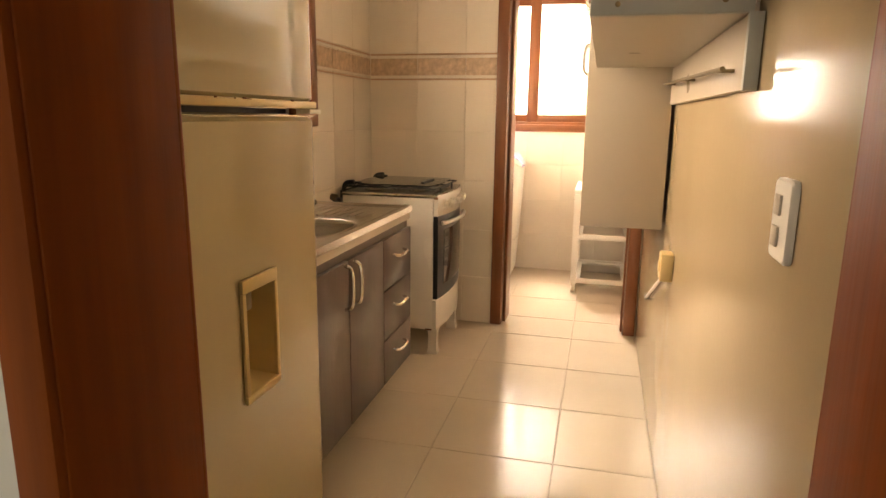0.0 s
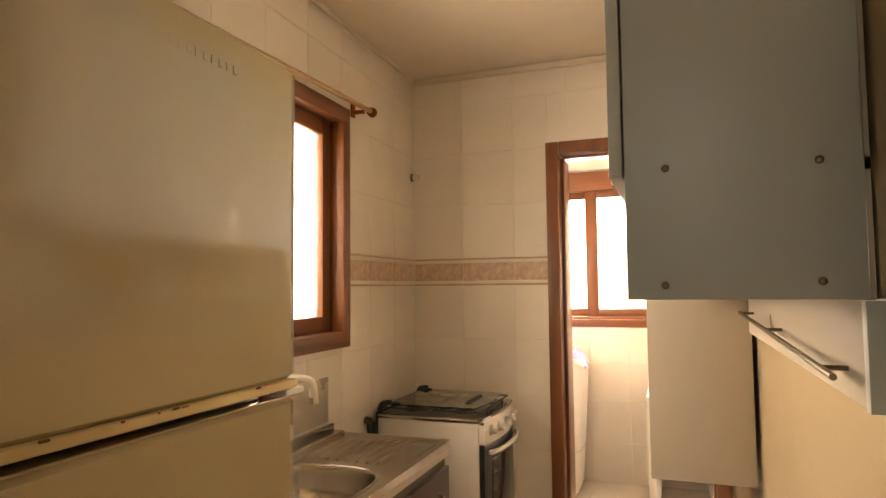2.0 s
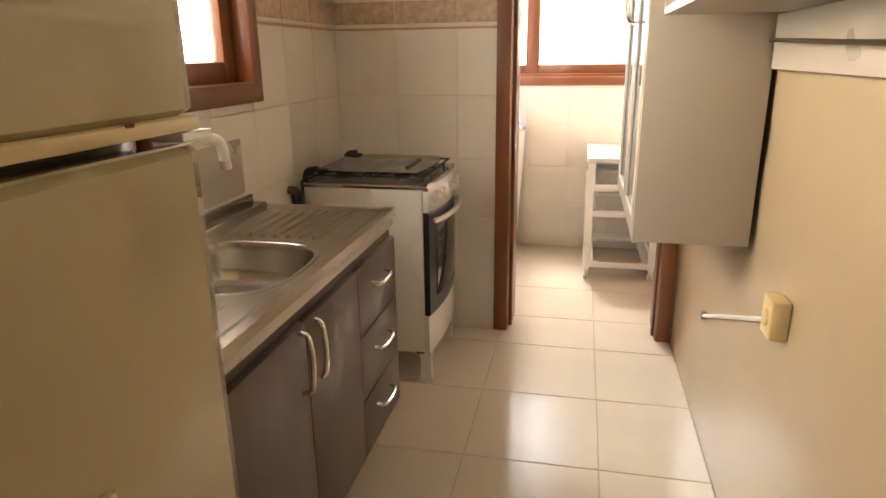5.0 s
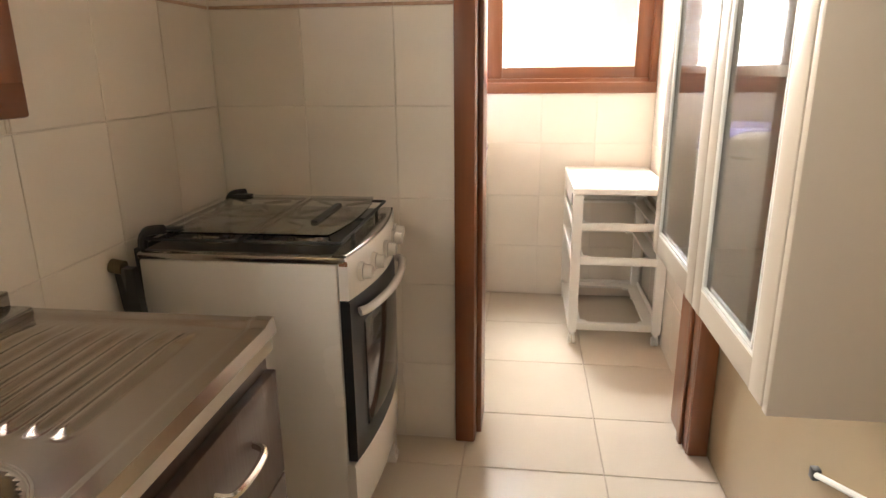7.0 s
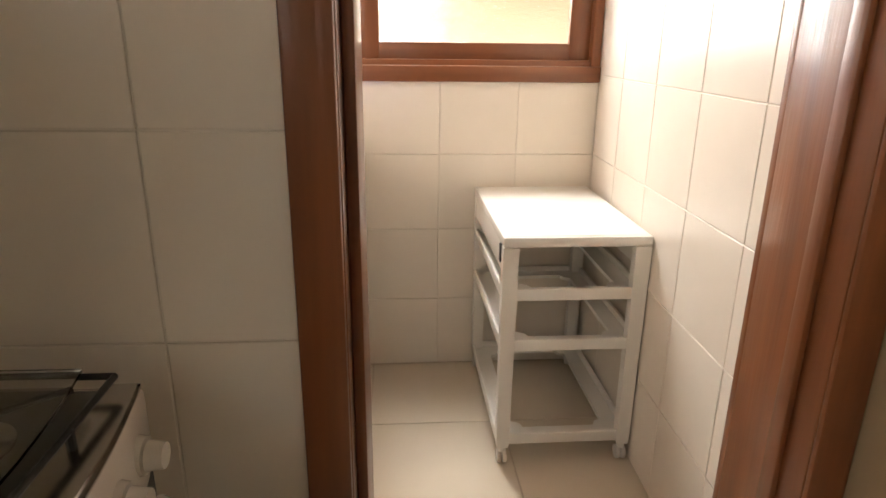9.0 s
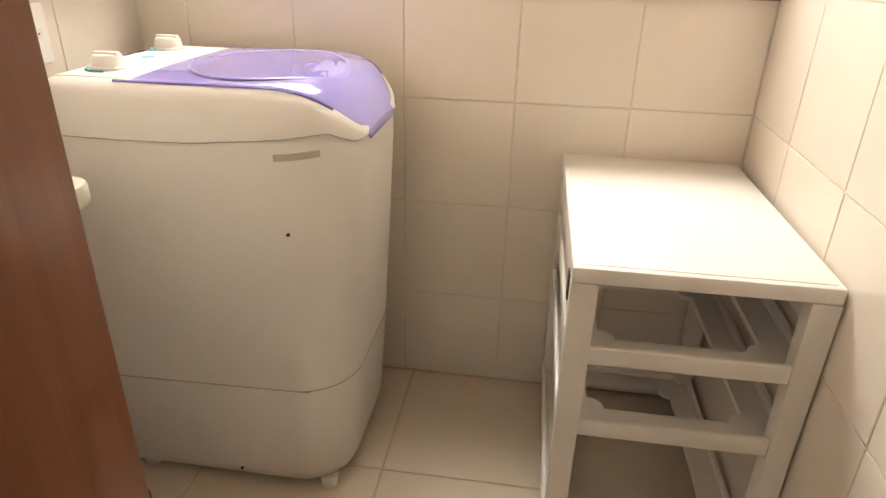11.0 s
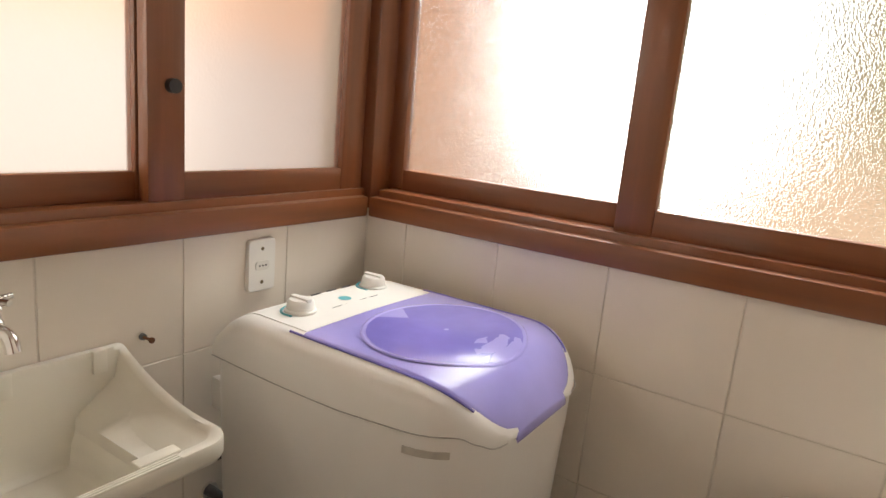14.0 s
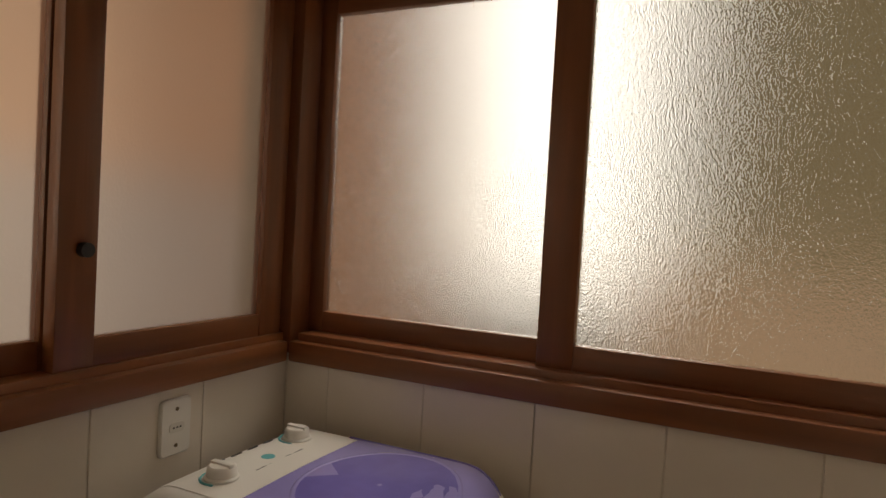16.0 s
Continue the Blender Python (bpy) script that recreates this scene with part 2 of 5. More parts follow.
def mesh_of(name, bm, material, smooth=None):
    bmesh.ops.recalc_face_normals(bm, faces=bm.faces[:])
    me = bpy.data.meshes.new(name)
    bm.to_mesh(me)
    bm.free()
    me.materials.append(material)
    if smooth is not None:
        me.polygons.foreach_set("use_smooth", [True] * len(me.polygons))
        me.set_sharp_from_angle(angle=radians(smooth))
    return me


def part(name, bm, material, parent, label="", smooth=40):
    """One mesh object under a thing or a part."""
    ob = new(name, mesh_of(name, bm, material, smooth))
    ob.parent = parent
    if label:
        ob["label"] = label
    return ob


def thing(name, label, category, at=(0, 0, 0), group=""):
    ob = new(name)
    ob.location = at
    ob.empty_display_size = 0.05
    return tagged(ob, label, category, group)


def solid(name, bm, material, label, category, kind="", smooth=40, group=""):
    return tagged(new(name, mesh_of(name, bm, material, smooth)), label, category, group, kind)


def B(*boxes, bevel=0.0):
    bm = bmesh.new()
    for b in boxes:
        box(bm, *b, bevel=bevel)
    return bm


def wall_boxes(axis, base, back, a0, a1, z0, z1, holes):
    """Boxes of a wall across one axis between its face and its back, around holes (a0, a1, z0, z1) sorted along it."""
    out, at = [], a0
    lo, hi = min(base, back), max(base, back)

    def put(p, q, r, s):
        if q - p > 1e-4 and s - r > 1e-4:
            out.append((lo, hi, p, q, r, s) if axis == "x" else (p, q, lo, hi, r, s))
    for h0, h1, hz0, hz1 in holes:
        put(at, h0, z0, z1)
        put(h0, h1, z0, hz0)
        put(h0, h1, hz1, z1)
        at = h1
    put(at, a1, z0, z1)
    return out


TILE_MESHES = {}


def tile_mesh(w, h, material, thick=0.003, soft=0.0014):
    """A glazed tile with softened edges, lying in its local x and z, its face towards -y."""
    key = (round(w, 3), round(h, 3), material.name)
    if key not in TILE_MESHES:
        bm = bmesh.new()
        rings = []
        for inset, depth in ((0, 0), (0, -thick * 0.55), (soft, -thick)):
            rings.append([(-w / 2 + inset, depth, -h / 2 + inset), (w / 2 - inset, depth, -h / 2 + inset), (w / 2 - inset, depth, h / 2 - inset), (-w / 2 + inset, depth, h / 2 - inset)])
        loft(bm, rings)
        TILE_MESHES[key] = mesh_of("tile", bm, material)
    return TILE_MESHES[key]


def cells(lines, lo, hi):
    cuts = [lo] + [v for v in sorted(lines) if lo + 0.012 < v < hi - 0.012] + [hi]
    return list(zip(cuts, cuts[1:]))


def less(rect, hole):
    """What is left of a rectangle (a0, a1, z0, z1) outside a hole."""
    a0, a1, z0, z1 = rect
    h0, h1, k0, k1 = hole
    if h0 >= a1 or h1 <= a0 or k0 >= z1 or k1 <= z0:
        return [rect]
    out = []
    if h0 > a0:
        out.append((a0, h0, z0, z1))
    if h1 < a1:
        out.append((h1, a1, z0, z1))
    m0, m1 = max(a0, h0), min(a1, h1)
    if k0 > z0:
        out.append((m0, m1, z0, k0))
    if k1 < z1:
        out.append((m0, m1, k1, z1))
    return [r for r in out if r[1] - r[0] > 0.01 and r[3] - r[2] > 0.01]


def lay_tiles(parent, facing, plane, cols, rows, lo, hi, z0, z1, holes=(), material=None, gap=0.0022, name="tile"):
    """Tiles on a wall's face, one object each. facing: the side the wall looks to."""
    turn = {"-y": 0, "+x": 90, "+y": 180, "-x": -90}[facing]
    rng = random.Random(hash_of(facing, plane))
    for c0, c1 in cells(cols, lo, hi):
        for r0, r1 in cells(rows, z0, z1):
            left = [(c0, c1, r0, r1)]
            for h in holes:
                left = [q for rect in left for q in less(rect, h)]
            for a0, a1, b0, b1 in left:
                ob = new(name, tile_mesh(a1 - a0 - gap, b1 - b0 - gap, material or TILE))
                mid, zc = (a0 + a1) / 2, (b0 + b1) / 2
                tilt = [rng.uniform(-0.12, 0.12) for _ in range(2)]
                where = (mid, plane, zc) if facing[1] == "y" else (plane, mid, zc)
                ob.matrix_world = pose(*where, 0, 0, turn) @ pose(0, 0, 0, tilt[0], 0, tilt[1])
                ob.parent = parent


def hash_of(facing, plane):
    return int(abs(plane) * 1000) + {"-y": 1, "+x": 2, "+y": 3, "-x": 4}[facing]

# ---- the large structure ----
T = 0.2815           # wall tile
F = 0.4485           # floor tile
KX0, KX1 = -1.46, 0.11     # kitchen between its side walls
KY0, KY1 = 0.46, 3.50      # door wall to stove wall
LX0, LX1 = -1.412, 0.138   # laundry
LY0, LY1 = 3.71, 4.995
KZ, LZ = 2.56, 2.25        # ceilings
DX0, DX1, DZ = -0.655, 0.041, 2.075   # opening to the laundry
SILL, HEAD = 1.10, 2.24    # laundry windows with their frames
EX0, EX1 = -0.53, 0.05     # opening from the hall
KW = (1.21, 2.665, 1.156, 2.17)  # kitchen window along y and z

floor = solid("floor", B((-2.2, 1.4, -2.0, 5.2, -0.12, -0.004)), FLOOR_GROUT, "grouted bed of the polished cream floor tiles", "floor", "structure")
ceiling_k = solid("ceiling_kitchen", B((-1.64, 0.29, 0.30, 3.60, KZ, KZ + 0.12)), CEILING_PAINT, "cream painted plaster kitchen ceiling", "ceiling", "structure")
ceiling_l = solid("ceiling_laundry", B((-1.6, 0.32, 3.60, 5.2, LZ, LZ + 0.43)), CEILING_PAINT, "cream painted low ceiling of the laundry", "ceiling", "structure")

wall_kl = solid("wall_kitchen_window", B(*wall_boxes("x", KX0 - 0.004, -1.62, 0.30, 3.504, 0, KZ, [(KW[0] + 0.05, KW[1] - 0.05, KW[2] + 0.05, KW[3] - 0.05)])), GROUT,
                "cream tiled kitchen wall with a wooden window", "wall", "structure")
SLANT = pose(KX0, KY1, 0, 0, 0, 1.2) @ pose(-KX0, -KY1, 0)   # the window wall runs a little askew
wall_kl.matrix_world = SLANT
wall_st = solid("wall_stove", B(*wall_boxes("y", KY1 + 0.004, LY0 - 0.004, -1.62, 0.32, 0, KZ, [(DX0 - 0.012, DX1 + 0.012, -0.001, DZ + 0.012)])), GROUT,
                "cream tiled wall with a patterned border and a doorway", "wall", "structure")
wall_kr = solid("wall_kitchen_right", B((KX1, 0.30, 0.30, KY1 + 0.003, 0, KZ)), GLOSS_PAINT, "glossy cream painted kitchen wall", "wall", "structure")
wall_lr = solid("wall_laundry_right", B((LX1 + 0.004, 0.32, LY0 - 0.003, 5.2, 0, LZ)), GROUT, "cream tiled laundry wall beside the trolley", "wall", "structure")
wall_lr.matrix_world = pose(LX1, LY1, 0, 0, 0, -1.2) @ pose(-LX1, -LY1, 0)   # a little out of square
wall_lb = solid("wall_laundry_back", B(*wall_boxes("y", LY1 + 0.004, 5.15, -1.6, LX1 + 0.003, 0, LZ, [(LX0, LX1, SILL + 0.012, HEAD - 0.01)])), GROUT,
                "cream tiled laundry wall below a wide window", "wall", "structure")
wall_ll = solid("wall_laundry_left", B(*wall_boxes("x", LX0 - 0.004, -1.6, LY0 - 0.003, 5.0, 0, LZ, [(3.80, 4.99, SILL + 0.012, HEAD - 0.01)])), GROUT,
                "cream tiled laundry wall below a side window", "wall", "structure")
wall_door = solid("wall_hall", B(*wall_boxes("y", 0.30, KY0, -2.2, 1.4, 0, 2.7, [(EX0 - 0.03, EX1 + 0.03, -0.001, 2.13)])), HALL_PAINT,
                  "pale painted wall between hall and kitchen", "wall", "structure")
# Unseen shell of the hall; its opening is added to let the fill in.
hall = solid("wall_hall_far", B(*wall_boxes("y", -2.1, -2.0, -2.2, 1.4, 0, 2.7, [(-1.3, 0.1, 0.8, 2.1)]), (-2.3, -2.2, -2.1, 0.3, 0, 2.7), (1.4, 1.5, -2.1, 0.3, 0, 2.7)), HALL_PAINT,
             "unseen pale walls that close the hall, with an added window opening", "wall", "structure")
hall_ceiling = solid("ceiling_hall", B((-2.3, 1.5, -2.1, 0.32, 2.7, 2.8)), CEILING_PAINT, "plain unseen ceiling that closes the hall", "ceiling", "structure")

# ceiling moulding of the kitchen
cove = bmesh.new()
box(cove, KX0, KX1, KY1 - 0.035, KY1 - 0.001, KZ - 0.035, KZ - 0.001, bevel=0.012)
side_cove = bmesh.new()
box(side_cove, KX0 + 0.001, KX0 + 0.022, KY0, KY1 - 0.04, KZ - 0.022, KZ - 0.002, bevel=0.009)
solid("trim_ceiling_side", side_cove, CEILING_PAINT, "narrow plaster moulding along the window wall", "moulding", "structure").matrix_world = SLANT
solid("trim_ceiling", cove, CEILING_PAINT, "narrow plaster moulding round the ceiling", "moulding", "structure")

# doorway from the kitchen to the laundry
def door_frame(name, x0, x1, z1, y0, y1, trim, material, label, sides=(1, 1), proud=0.014, far=0.014, stop=0.05):
    """A wooden frame in a doorway: lining, stop and casings on both faces."""
    top = thing(name, label, "door frame")
    tagged(top, kind="structure")
    for x, s in ((x0, -1), (x1, 1)):
        part("jamb", B((min(x, x + s * 0.012), max(x, x + s * 0.012), y0 - 0.004, y1 + 0.004, 0, z1), bevel=0.003), material, top)
        if stop:
            d, e = (0.012, stop + 0.035) if s > 0 else (0.018, y1 - y0 + 0.003)
            part("door_stop", B((min(x, x - s * d), max(x, x - s * d), y0 + stop, y0 + e, 0, z1 - 0.012), bevel=0.004), material, top)
        w = trim if s < 0 else min(trim, sides[1])
        for ya, yb in ((y0 - proud, y0), (y1, y1 + far)):
            b = (x - w, x - 0.002, ya, yb, 0, z1 + trim) if s < 0 else (x + 0.002, x + w, ya, yb, 0, z1 + trim)
            part("casing", B(b, bevel=0.005), material, top)
    part("head_jamb", B((x0, x1, y0 - 0.003, y1 + 0.003, z1 - 0.001, z1 + 0.012), bevel=0.003), material, top)
    if stop:
        part("head_stop", B((x0 + 0.012, x1 - 0.012, y0 + stop, y0 + stop + 0.035, z1 - 0.012, z1), bevel=0.004), material, top)
    for ya, yb in ((y0 - proud, y0), (y1, y1 + far)):
        part("head_casing", B((x0 + 0.001, x1 - 0.001, ya, yb, z1 + 0.003, z1 + trim), bevel=0.005), material, top)
    return top


door_frame("door_1", DX0, DX1, DZ, KY1, LY0, 0.066, WOOD_Z, "reddish varnished wooden frame of the laundry doorway", sides=(1, 0.066), far=0.025)
door_frame("door_2", EX0, EX1, 2.10, 0.30, KY0, 0.045, DARK_WOOD, "dark varnished wooden frame of the kitchen entrance", sides=(1, 0.058), stop=0)


# windows
def sash(parent, axis, a0, a1, z0, z1, plane, stile, rail, depth, mat_a, mat_z, glass):
    """A sliding sash: two stiles, two rails, a thin bead and the pane. axis: the way it runs."""
    p0, p1 = plane - depth / 2, plane + depth / 2

    def b(u0, u1, w0, w1, q0=p0, q1=p1):
        return (u0, u1, q0, q1, w0, w1) if axis == "x" else (q0, q1, u0, u1, w0, w1)
    frame_part = part("sash", B(b(a0, a0 + stile, z0, z1), bevel=0.004), mat_z, parent)
    part("stile", B(b(a1 - stile, a1, z0, z1), bevel=0.004), mat_z, parent)
    part("bottom_rail", B(b(a0 + stile - 0.001, a1 - stile + 0.001, z0, z0 + rail, p0 + 0.002, p1 - 0.002), bevel=0.004), mat_a, parent)
    part("top_rail", B(b(a0 + stile - 0.001, a1 - stile + 0.001, z1 - rail, z1, p0 + 0.002, p1 - 0.002), bevel=0.004), mat_a, parent)
    pane = part("pane", B(b(a0 + stile - 0.006, a1 - stile + 0.006, z0 + rail - 0.006, z1 - rail + 0.006, plane - 0.002, plane + 0.002)), glass, parent,
                "hammered frosted glass pane")
    pane.visible_shadow = False
    return frame_part


window_back = tagged(thing("window_1", "wide wooden sliding window with hammered frosted panes", "window"), kind="structure")
part("window_sill", B((LX0 + 0.02, LX1, LY1 - 0.022, LY1 + 0.03, SILL, SILL + 0.055), bevel=0.006), WOOD_X, window_back)
part("window_frame", B((LX0 + 0.03, LX1 - 0.002, LY1 + 0.004, LY1 + 0.11, SILL + 0.03, SILL + 0.075), (LX0 + 0.03, LX1 - 0.002, LY1 - 0.012, LY1 + 0.11, 2.10, HEAD), bevel=0.004), WOOD_X, window_back)
part("side_post", B((LX1 - 0.035, LX1 - 0.001, LY1 - 0.010, LY1 + 0.108, SILL + 0.05, HEAD - 0.13), bevel=0.004), WOOD_Z, window_back)
sash(window_back, "x", -1.412, -0.655, SILL + 0.066, 2.112, 5.078, 0.062, 0.065, 0.034, WOOD_X, WOOD_Z, FROST)
sash(window_back, "x", -0.725, 0.115, SILL + 0.066, 2.112, 5.040, 0.085, 0.065, 0.034, WOOD_X, WOOD_Z, FROST)
part("corner_post", B((-1.52, -1.397, 4.985, 5.11, SILL + 0.02, HEAD - 0.002), bevel=0.005), WOOD_Z, window_back)

window_side = tagged(thing("window_2", "wooden sliding side window with frosted panes, meeting the corner", "window"), kind="structure")
part("window_sill", B((LX0 - 0.03, LX0 + 0.022, 3.78, LY1 - 0.024, SILL + 0.001, SILL + 0.056), bevel=0.006), WOOD_Y, window_side)
part("window_frame", B((LX0 - 0.11, LX0 - 0.004, 3.802, LY1 - 0.012, SILL + 0.03, SILL + 0.075), (LX0 - 0.11, LX0 + 0.012, 3.802, LY1 - 0.013, 2.10, HEAD), bevel=0.004), WOOD_Y, window_side)
part("side_post", B((LX0 - 0.108, LX0 + 0.010, 3.790, 3.830, SILL + 0.05, HEAD - 0.13), bevel=0.004), WOOD_Z, window_side)
sash(window_side, "y", 4.352, 4.974, SILL + 0.066, 2.112, -1.440, 0.081, 0.065, 0.034, WOOD_Y, WOOD_Z, SATIN)
sash(window_side, "y", 3.822, 4.420, SILL + 0.066, 2.112, -1.478, 0.070, 0.065, 0.034, WOOD_Y, WOOD_Z, SATIN)
part("latch", cyl(bmesh.new(), (-1.424, 4.402, 1.40), (-1.408, 4.402, 1.40), 0.014), BLACK, window_side)

window_kitchen = tagged(thing("window_3", "wooden kitchen window with frosted panes above the sink", "window"), kind="structure")
y0, y1, z0, z1 = KW
part("window_frame", B((KX0 - 0.02, KX0 + 0.036, y0, y1, z0, z0 + 0.065), (KX0 - 0.02, KX0 + 0.036, y0, y1, z1 - 0.065, z1), bevel=0.006), WOOD_Y, window_kitchen)
part("side_post", B((KX0 - 0.019, KX0 + 0.037, y0 + 0.001, y0 + 0.065, z0 + 0.06, z1 - 0.06), (KX0 - 0.019, KX0 + 0.037, y1 - 0.065, y1 - 0.001, z0 + 0.06, z1 - 0.06), bevel=0.006), WOOD_Z, window_kitchen)
part("lining", B((KX0 - 0.15, KX0 - 0.019, y0 + 0.05, y1 - 0.05, z0 + 0.05, z0 + 0.065), (KX0 - 0.15, KX0 - 0.019, y0 + 0.05, y1 - 0.05, z1 - 0.065, z1 - 0.05),
                 (KX0 - 0.15, KX0 - 0.019, y0 + 0.05, y0 + 0.065, z0 + 0.064, z1 - 0.064), (KX0 - 0.15, KX0 - 0.019, y1 - 0.065, y1 - 0.05, z0 + 0.064, z1 - 0.064)), WOOD_Z, window_kitchen)
sash(window_kitchen, "y", 1.985, y1 - 0.065, z0 + 0.065, z1 - 0.065, KX0 - 0.045, 0.06, 0.065, 0.034, WOOD_Y, WOOD_Z, FROST)
sash(window_kitchen, "y", y0 + 0.065, 2.03, z0 + 0.065, z1 - 0.065, KX0 - 0.083, 0.06, 0.065, 0.034, WOOD_Y, WOOD_Z, FROST)

window_kitchen.matrix_world = SLANT

# outside: ground and neighbouring walls
solid("ground", B((-60, 60, -60, 80, -3.3, -3.1)), GROUND, "grey concrete yard below the windows", "ground", "structure")
solid("neighbour_wall_orange", B((-4.3, -4.0, -3, 8.6, -3.1, 6.0), (-4.0, -2.45, 8.2, 8.5, -3.1, 6.0)), ORANGE_WALL, "orange rendered neighbouring wall outside the windows", "wall", "structure")
solid("neighbour_wall_ochre", B((-0.72, 4.0, 8.0, 8.3, -3.1, 6.0)), OLIVE_WALL, "ochre rendered neighbouring wall outside the laundry window", "wall", "structure")
solid("neighbour_plinth", B((-4.0, -3.99, -2.9, 8.2, -3.1, 1.75)), PLINTH, "lilac grey lower band of the neighbouring wall", "wall", "structure")
# Added block: cuts the lamp strip's lower right and gives an orange patch.
solid("orange_block_low", B((-0.74, 0.9, 6.35, 6.6, -3.1, 1.36)), SANDY_WALL, "low sandy orange block added outside the laundry window to mask the bright strip", "wall", "structure")


# ---- kitchen: refrigerator ----
def handle_bow(parent, a, b, out, r, material=None, label="chrome bow handle"):
    """A bowed metal handle between two feet a and b, standing out by the vector out."""
    a, b, o = Vector(a), Vector(b), Vector(out)
    bm = bmesh.new()
    tube(bm, [a, a + o * 0.75 + (b - a) * 0.06, a + (b - a) * 0.3 + o, a + (b - a) * 0.7 + o, b + o * 0.75 - (b - a) * 0.06, b], r, 8)
    return part("handle", bm, material or CHROME, parent, label)


def refrigerator():
    top = thing("refrigerator", "aged cream two-door refrigerator with yellowed trim and a water dispenser", "refrigerator", (0, 0, 0))
    part("body", B((-1.37, -0.862, 0.575, 1.300, 0.05, 1.808), bevel=0.02), FRIDGE, top)

    def door(name, z0, z1, label, hole=None):
        """A bowed door; hole: a recess (y0, y1, z0, z1, depth) sunk into its face."""
        bm = bmesh.new()
        zs = [(z0, 0.010), (z0 + 0.010, 0.0), (z1 - 0.010, 0.0), (z1, 0.010)]
        ys = sorted([i / 12 for i in range(13)] + [0.036, 0.964])
        if hole:
            zs = sorted(zs + [(hole[2], 0.0), (hole[3], 0.0)])
            ys = sorted([u for u in ys if abs(0.575 + u * 0.730 - hole[0]) > 0.01 and abs(0.575 + u * 0.730 - hole[1]) > 0.01] + [(hole[0] - 0.575) / 0.730, (hole[1] - 0.575) / 0.730])
        grid = []
        for z, cut in zs:
            row = []
            for u in ys:
                edge = min(u, 1 - u)
                x = -0.776 - cut - 0.010 * max(0, 1 - edge / 0.036) - 0.006 * (2 * u - 1) ** 2
                row.append(bm.verts.new((x, 0.575 + cut + u * (0.730 - 2 * cut), z)))
            grid.append((bm.verts.new((-0.856, 0.575 + cut, z)), row, bm.verts.new((-0.856, 1.305 - cut, z))))
        for (a0, r0, b0), (a1, r1, b1) in zip(grid, grid[1:]):
            bm.faces.new((a0, r0[0], r1[0], a1))
            bm.faces.new((r0[-1], b0, b1, r1[-1]))
            bm.faces.new((b0, a0, a1, b1))
            for j in range(len(ys) - 1):
                mid_y, mid_z = (r0[j].co.y + r0[j + 1].co.y) / 2, (r0[j].co.z + r1[j].co.z) / 2
                if not (hole and hole[0] < mid_y < hole[1] and hole[2] < mid_z < hole[3]):
                    bm.faces.new((r0[j], r0[j + 1], r1[j + 1], r1[j]))
        for a0, r0, b0 in (grid[0], grid[-1]):
            bm.faces.new([a0, *r0, b0])
        return part(name, bm, FRIDGE, top, label, smooth=12)
    freezer = door("freezer_door", 1.234, 1.820, "glossy cream freezer door with a lower yellowed edge")
    lower = door("fridge_door", 0.06, 1.205, "glossy cream lower door with a recessed dispenser", (0.948, 1.060, 0.670, 0.878))
    part("edge_trim", B((-0.80, -0.772, 0.590, 1.290, 1.221, 1.237), bevel=0.004), FRIDGE_TRIM, freezer, "yellowed plastic edge strip")
    part("edge_trim", B((-0.86, -0.784, 0.578, 1.301, 1.203, 1.2075), bevel=0.002), FRIDGE, lower, "yellowed plastic edge strip")
    part("gasket", B((-0.868, -0.835, 0.585, 1.292, 1.2098, 1.2208)), BLACK, top, "dark gap and gasket between the doors")
    part("hinge", B((-0.83, -0.770, 1.250, 1.308, 1.2100, 1.2200), bevel=0.002), WHITE_PLASTIC, top, "white hinge plate")
    part("hinge_pin", cyl(bmesh.new(), (-0.80, 1.225, 1.20), (-0.80, 1.225, 1.222), 0.008), RUST, top)
    rust = bmesh.new()
    rng = random.Random(5)
    for _ in range(9):
        y = rng.uniform(0.62, 1.20)
        box(rust, -0.7735, -0.7715, y, y + rng.uniform(0.003, 0.014), 1.2345, 1.2345 + rng.uniform(0.0015, 0.004))
    part("rust_spots", rust, RUST, freezer, "small rust spots along the edge")["kind"] = "stuff"
    bars = bmesh.new()
    for i in range(9):
        y = 0.965 + i * 0.0175
        box(bars, -0.7795, -0.7755, y, y + (0.003 if i % 2 else 0.009), 1.752, 1.765)
    part("embossed_bars", bars, FRIDGE, freezer, "row of small embossed marks")
    disp = part("dispenser_frame", B((-0.7765, -0.768, 0.938, 1.070, 0.876, 0.902), bevel=0.002), FRIDGE_TRIM, lower, "yellowed frame of the water dispenser")
    for q in ((-0.7765, -0.768, 0.938, 1.070, 0.654, 0.670), (-0.7762, -0.7685, 0.938, 0.950, 0.6705, 0.8755), (-0.7762, -0.7685, 1.058, 1.070, 0.6705, 0.8755)):
        part("frame_strip", B(q, bevel=0.002), FRIDGE_TRIM, lower)
    cup = bmesh.new()
    back = [cup.verts.new((-0.836, y, z)) for y, z in ((0.956, 0.678), (1.052, 0.678), (1.052, 0.872), (0.956, 0.872))]
    lip = [cup.verts.new((-0.770, y, z)) for y, z in ((0.947, 0.669), (1.061, 0.669), (1.061, 0.879), (0.947, 0.879))]
    cup.faces.new(back)
    for i in range(4):
        cup.faces.new((back[i], back[(i + 1) % 4], lip[(i + 1) % 4], lip[i]))
    part("recess", cup, FRIDGE_TRIM, disp, "yellowed dispenser recess")
    part("tap", B((-0.835, -0.785, 0.960, 0.998, 0.832, 0.870), bevel=0.004), BRASS, disp, "small brown dispenser lever")
    for x in (-1.32, -0.90):
        for y in (0.62, 1.24):
            part("foot", cyl(bmesh.new(), (x, y, 0), (x, y, 0.055), 0.022), BLACK, top)
    return top


refrigerator()


